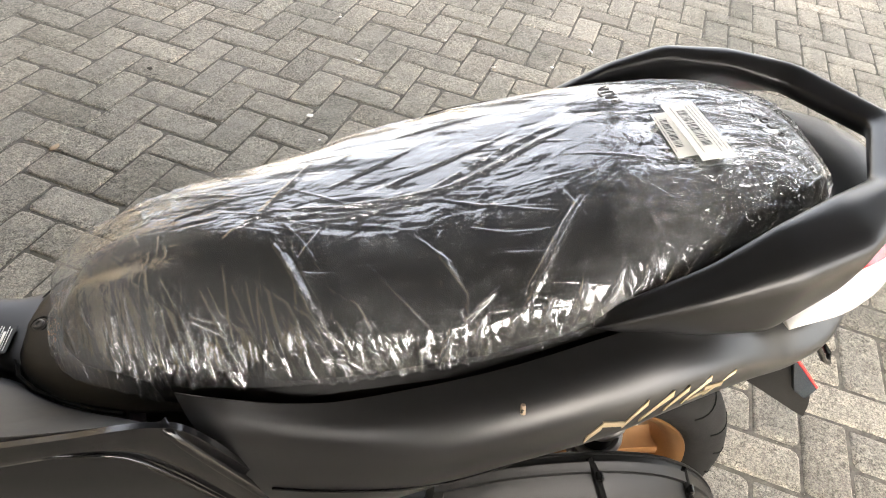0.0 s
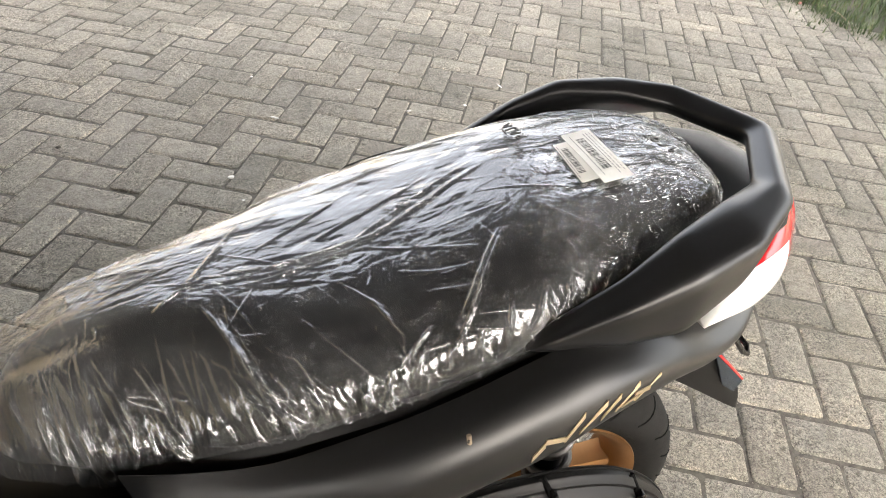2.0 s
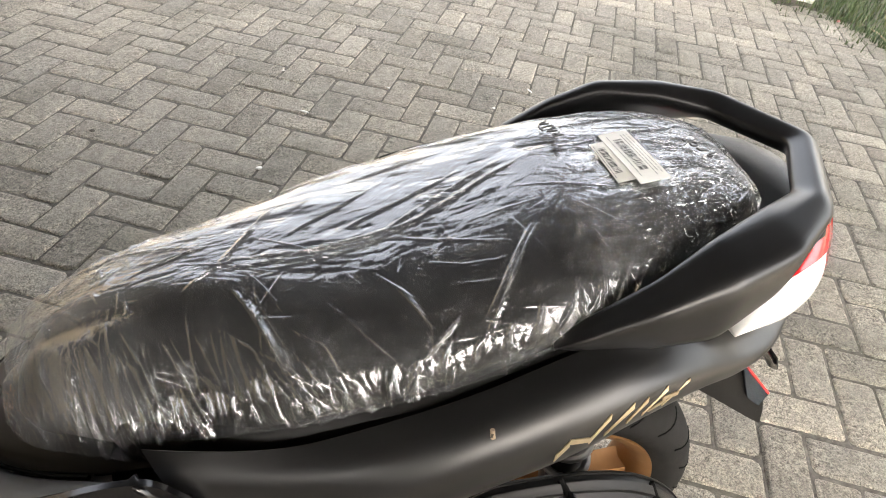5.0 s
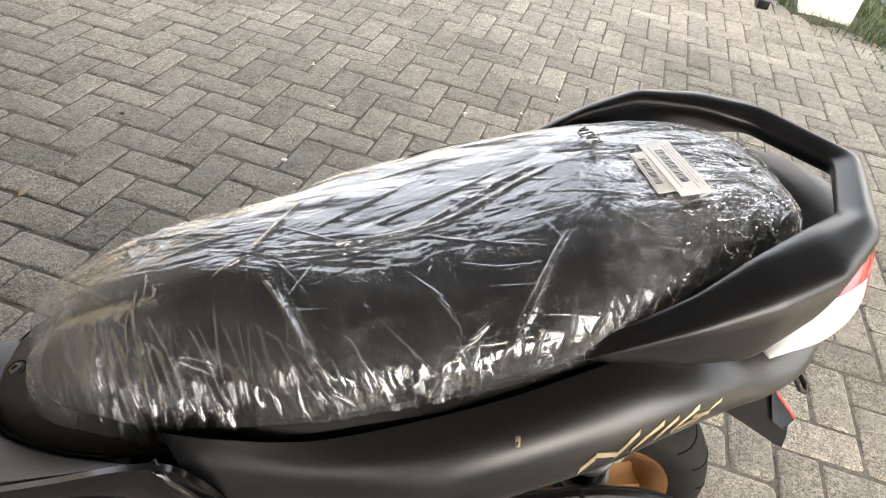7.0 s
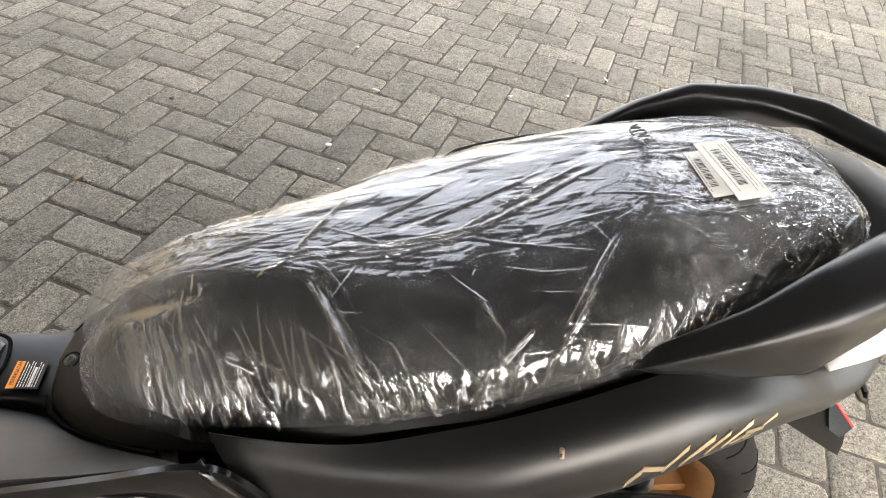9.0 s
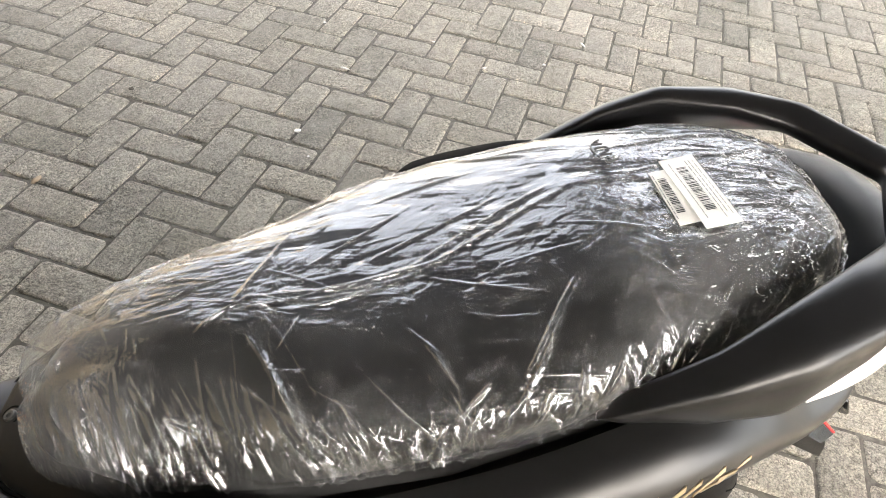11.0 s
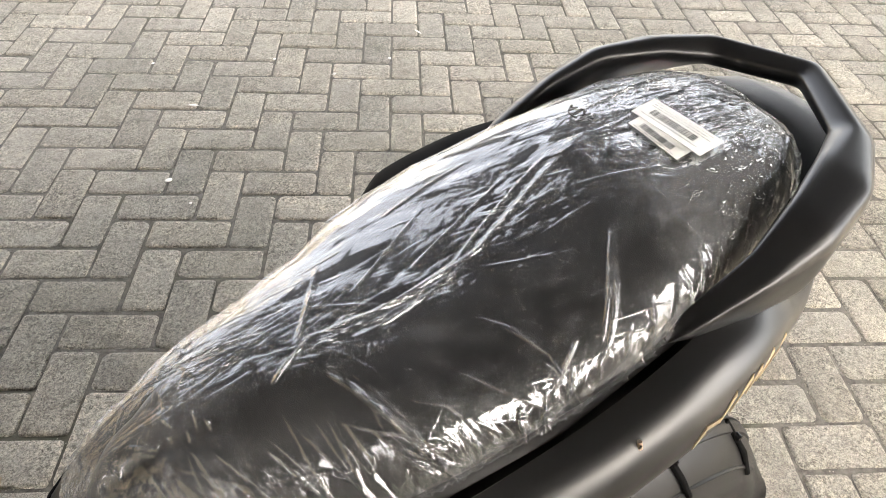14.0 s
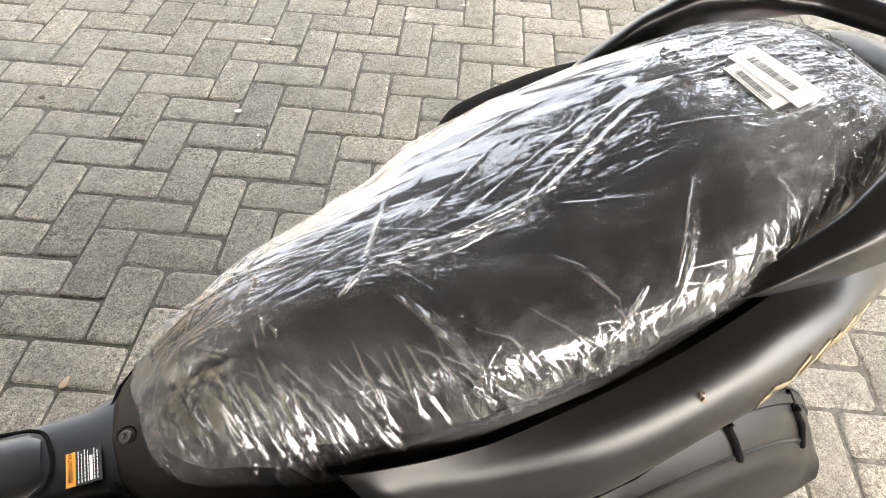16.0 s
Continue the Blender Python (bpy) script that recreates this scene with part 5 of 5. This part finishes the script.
pebble("pebble", "small dark pebble on the paving", "pebble", -0.879, 1.465, (0.018, 0.016), SOIL, 8)
pebble("dry_leaf", "curled dry brown leaf in a paving joint", "leaf", -1.03, 1.033, (0.034, 0.012), LEAF, 9, 60, 0.4)
pebble("dry_leaf", "small dry brown leaf on the paving", "leaf", -0.829, 0.484, (0.030, 0.014), LEAF, 10, 50, 0.25)
pebble("plastic_scrap", "pale bent sliver on the paving", "scrap", 0.677, 1.776, (0.008, 0.04), WHITE, 11, 12, 0.3)
pebble("plastic_scrap", "crumpled pink plastic scrap beside the grass", "scrap", 2.83, 2.668, (0.032, 0.018), PINK, 12, 0, 0.4)
twig = tagged(part("twig", tube([(2.93, 2.38, 0.012), (2.945, 2.47, 0.02), (2.953, 2.54, 0.018), (2.962, 2.62, 0.012)], 0.0045, 8), LEAF), "pale dry twig lying at the grass edge", "twig")
bug = thing("insect_shell", "small dry brown insect husk stuck on the side panel", "insect")
part("husk", tube([(-0.1125, -0.1985, 0.7185), (-0.1122, -0.200, 0.7150), (-0.1115, -0.2015, 0.7105)], 0.0022, 8), LEAF, bug)
part("wing", box(0.0022, 0.0014, 0.005, (-0.1132, -0.202, 0.7145), 0.0006, 1), SOIL, bug)

# the foot of a white post, a black block and a slab beside it
secs = []
for z, w in ((-0.02, 0.150), (0.05, 0.148), (0.25, 0.143), (0.9, 0.14), (2.95, 0.14)):
    secs.append(ring([(w, -w, z), (w, w, z), (-w, w, z), (-w, -w, z)], 16, 0.75))
post = tagged(part("post", loft(secs), PLASTER), "white plastered post with a stained foot", "post", "", "structure")
post.matrix_basis = pose(2.80, 3.13, 0, 0, 0, -32)
block = tagged(part("rubber_block", box(0.07, 0.22, 0.05, (0, 0, 0.027), 0.006, 2), BLACK), "black rubber block lying beside the post", "block")
block.matrix_basis = pose(2.40, 3.19, 0, 0, 0, -28)
slab = tagged(part("stone_slab", box(0.42, 0.30, 0.05, (0, 0, 0.03), 0.012, 2), STONE), "flat grey stone slab lying in the grass", "slab")
slab.matrix_basis = pose(3.66, 3.40, 0.005, 2, 1, -20)

mound = bmesh.new()
edge = []
for k in range(28):
    t = 2 * math.pi * k / 28
    r = 0.27 + 0.10 * noise.noise(Vector((2 * math.cos(t), 2 * math.sin(t), 5)))
    edge.append((2.80 + r * math.cos(t), 3.13 + r * math.sin(t)))
loft([[(x, y, -0.004) for x, y in edge], [(2.80 + (x - 2.80) * 0.85, 3.13 + (y - 3.13) * 0.85, 0.006) for x, y in edge], [(2.80 + (x - 2.80) * 0.5, 3.13 + (y - 3.13) * 0.5, 0.018) for x, y in edge]], True, True, mound)
tagged(part("soil_mound", mound, SOIL), "dark damp soil heaped round the foot of the post", "soil", "", "structure")

# unseen roof over the parking place, with unseen walls added to shape light
# far wall is unseen, added to cut the low sky ahead
sheet("far_sky_blocker", -5.5, 10.0, 30.0, 10.2, 1.5, STONE, 3.0, label="unseen grey wall added to block the low far sky", category="wall")
# unseen roof behind the dark overhead reflections; its edges are set for light
sheet("unseen_roof", -5.5, -4.3, 1.2, 2.2, 3.02, ROOF, 0.06, label="unseen dark sheet roof over the parking place", category="roof")
# second unseen sheet added, cut back to let more sky in
sheet("unseen_roof", 1.2, -2.5, 5.8, 2.2, 3.02, ROOF, 0.06, label="unseen narrower roof sheet added to shape the sky light", category="roof")
# unseen wall added to block the left sky and reflect tan onto the film
sheet("left_sky_blocker", -5.7, -4.6, -5.5, 16.0, 2.1, TAN_WALL, 4.2, label="unseen tan wall added to block left sky and warm reflections", category="wall")

# unseen wall added behind the camera to leave only a strip of sky
sheet("rear_sky_blocker", -12.0, -4.6, 1.4, -4.4, 0.95, PLASTER_WALL, 1.9, label="unseen brown wall added to block the low rear sky", category="wall")

# unseen tall blocker added to darken reflections at the panel's front
sheet("panel_light_blocker", -3.6, -4.8, -1.6, -4.62, 2.35, PLASTER_WALL, 4.7, label="unseen tall brown blocker added to darken panel reflections", category="wall")

# ---- grass ----
rg = random.Random(4)
verts, faces = [], []
tries = 0
while len(faces) < 44000 and tries < 260000:
    tries += 1
    x, y = rg.uniform(2.5, 4.8), rg.uniform(0.8, 4.8)
    g = grassy(x, y)
    if g < -0.22 or (g < 0.05 and rg.random() > 0.10 + 0.25 * max(0.0, noise.noise(Vector((x * 4, y * 4, 0))))) or math.hypot(x - 2.8, y - 3.13) < 0.2:
        continue
    if rg.random() > 0.45 + 0.8 * noise.noise(Vector((x * 3, y * 3, 3))):
        continue
    a, h, w, lean = rg.uniform(0, 6.28), rg.uniform(0.02, 0.07) * (0.6 if g < 0.05 else 1), rg.uniform(0.002, 0.0045), rg.uniform(0.01, 0.06)
    dx, dy = math.cos(a), math.sin(a)
    b = len(verts)
    verts += [(x - dy * w, y + dx * w, -0.005), (x + dy * w, y - dx * w, -0.005), (x + dx * lean * 0.4 + dy * w * 0.7, y + dy * lean * 0.4 - dx * w * 0.7, h * 0.65), (x + dx * lean * 0.4 - dy * w * 0.7, y + dy * lean * 0.4 + dx * w * 0.7, h * 0.65), (x + dx * lean, y + dy * lean, h)]
    faces += [(b, b + 1, b + 2, b + 3), (b + 3, b + 2, b + 4)]
me = bpy.data.meshes.new("grass")
me.from_pydata(verts, [], faces)
me.materials.append(GRASS)
tagged(new("grass", me), "patchy green grass growing over the edge of the paving", "grass", "", "stuff")
bm = bmesh.new()
pts = [(x, y) for x, y in ((3.05, -6.0), (3.45, 0.9), (3.05, 2.0), (2.85, 2.75), (2.6, 3.4), (2.2, 4.4), (1.0, 9.0), (40, 40), (40, -30))]
bm.faces.new([bm.verts.new((x, y, -0.0025)) for x, y in pts])
tagged(part("verge", bm, SOIL, None, "", False), "dark soil of the grass verge", "soil", "", "structure")

# ---- the paving ----
paving = tagged(new("pavement"), "worn grey concrete block paving laid in herringbone", "pavement", "", "structure")
rp = random.Random(11)
GAP = 0.0052
kinds = [paver_mesh("paver", 2 * PX - GAP, PY - GAP, rp) for _ in range(10)]
spots = []
for r in range(-75, 60):
    for k in range(-30, 30):
        for upright in (False, True):
            cu, cv = (r + 4 * k + 1, r + 0.5) if not upright else (r - 1 + 4 * k + 0.5, r + 1)
            x, y = laid(cu, cv)
            if -4.2 < x < 4.6 and -2.6 < y < 6.4 and grassy(x, y) < 0.22:
                spots.append((x, y, upright))
spots.sort(key=lambda q: math.hypot(q[0] - 0.1, q[1] - 1.15))
rest = [[], []]
for i, (x, y, upright) in enumerate(spots):
    me = kinds[rp.randrange(len(kinds))]
    turn = TURN + (math.pi / 2 if upright else 0) + (math.pi if rp.random() < 0.5 else 0) + rp.gauss(0, 0.006)
    m = Matrix.Translation((x + rp.gauss(0, 0.0008), y + rp.gauss(0, 0.0008), rp.gauss(0, 0.0012))) @ Matrix.Rotation(turn, 4, "Z") @ Matrix.Rotation(rp.gauss(0, 0.006), 4, "X") @ Matrix.Rotation(rp.gauss(0, 0.004), 4, "Y")
    if i < 300:
        ob = new("paver", me)
        ob.parent = paving
        ob.matrix_basis = m
    else:
        base = len(rest[0])
        co = [tuple(m @ v.co) for v in me.vertices]
        rest[0].extend(co)
        rest[1].extend([tuple(base + j for j in p.vertices) for p in me.polygons])
me = bpy.data.meshes.new("paver_field")
me.from_pydata(rest[0], [], rest[1])
me.polygons.foreach_set("use_smooth", [True] * len(me.polygons))
me.materials.append(PAVER_FAR)
field = new("paver_field", me)
field.parent = paving
tagged(field, "worn grey concrete paving blocks", "", "", "stuff")

# crumbs of sand and stone along the joints
rc = random.Random(8)
verts, faces = [], []
for x, y, upright in spots[:900]:
    turn = TURN + (math.pi / 2 if upright else 0)
    c, s = math.cos(turn), math.sin(turn)
    for _ in range(rc.choice((0, 2, 4, 7))):
        u, v = rc.uniform(-PX, PX), rc.choice((-1, 1)) * (PY / 2 + rc.gauss(0, 0.002))
        px, py, r = x + c * u - s * v, y + s * u + c * v, rc.uniform(0.0009, 0.0024)
        k, z = len(verts), -0.003 + r * 0.6
        verts += [(px + r, py, z), (px, py + r * 0.8, z), (px - r * 0.9, py, z), (px, py - r, z), (px, py, z + r * 0.8), (px, py, z - r)]
        faces += [(k, k + 1, k + 4), (k + 1, k + 2, k + 4), (k + 2, k + 3, k + 4), (k + 3, k, k + 4), (k + 1, k, k + 5), (k + 2, k + 1, k + 5), (k + 3, k + 2, k + 5), (k, k + 3, k + 5)]
me = bpy.data.meshes.new("grit")
me.from_pydata(verts, [], faces)
me.materials.append(PAVER_FAR)
tagged(new("grit", me), "crumbs of sand and stone in the paving joints", "grit", "", "stuff")
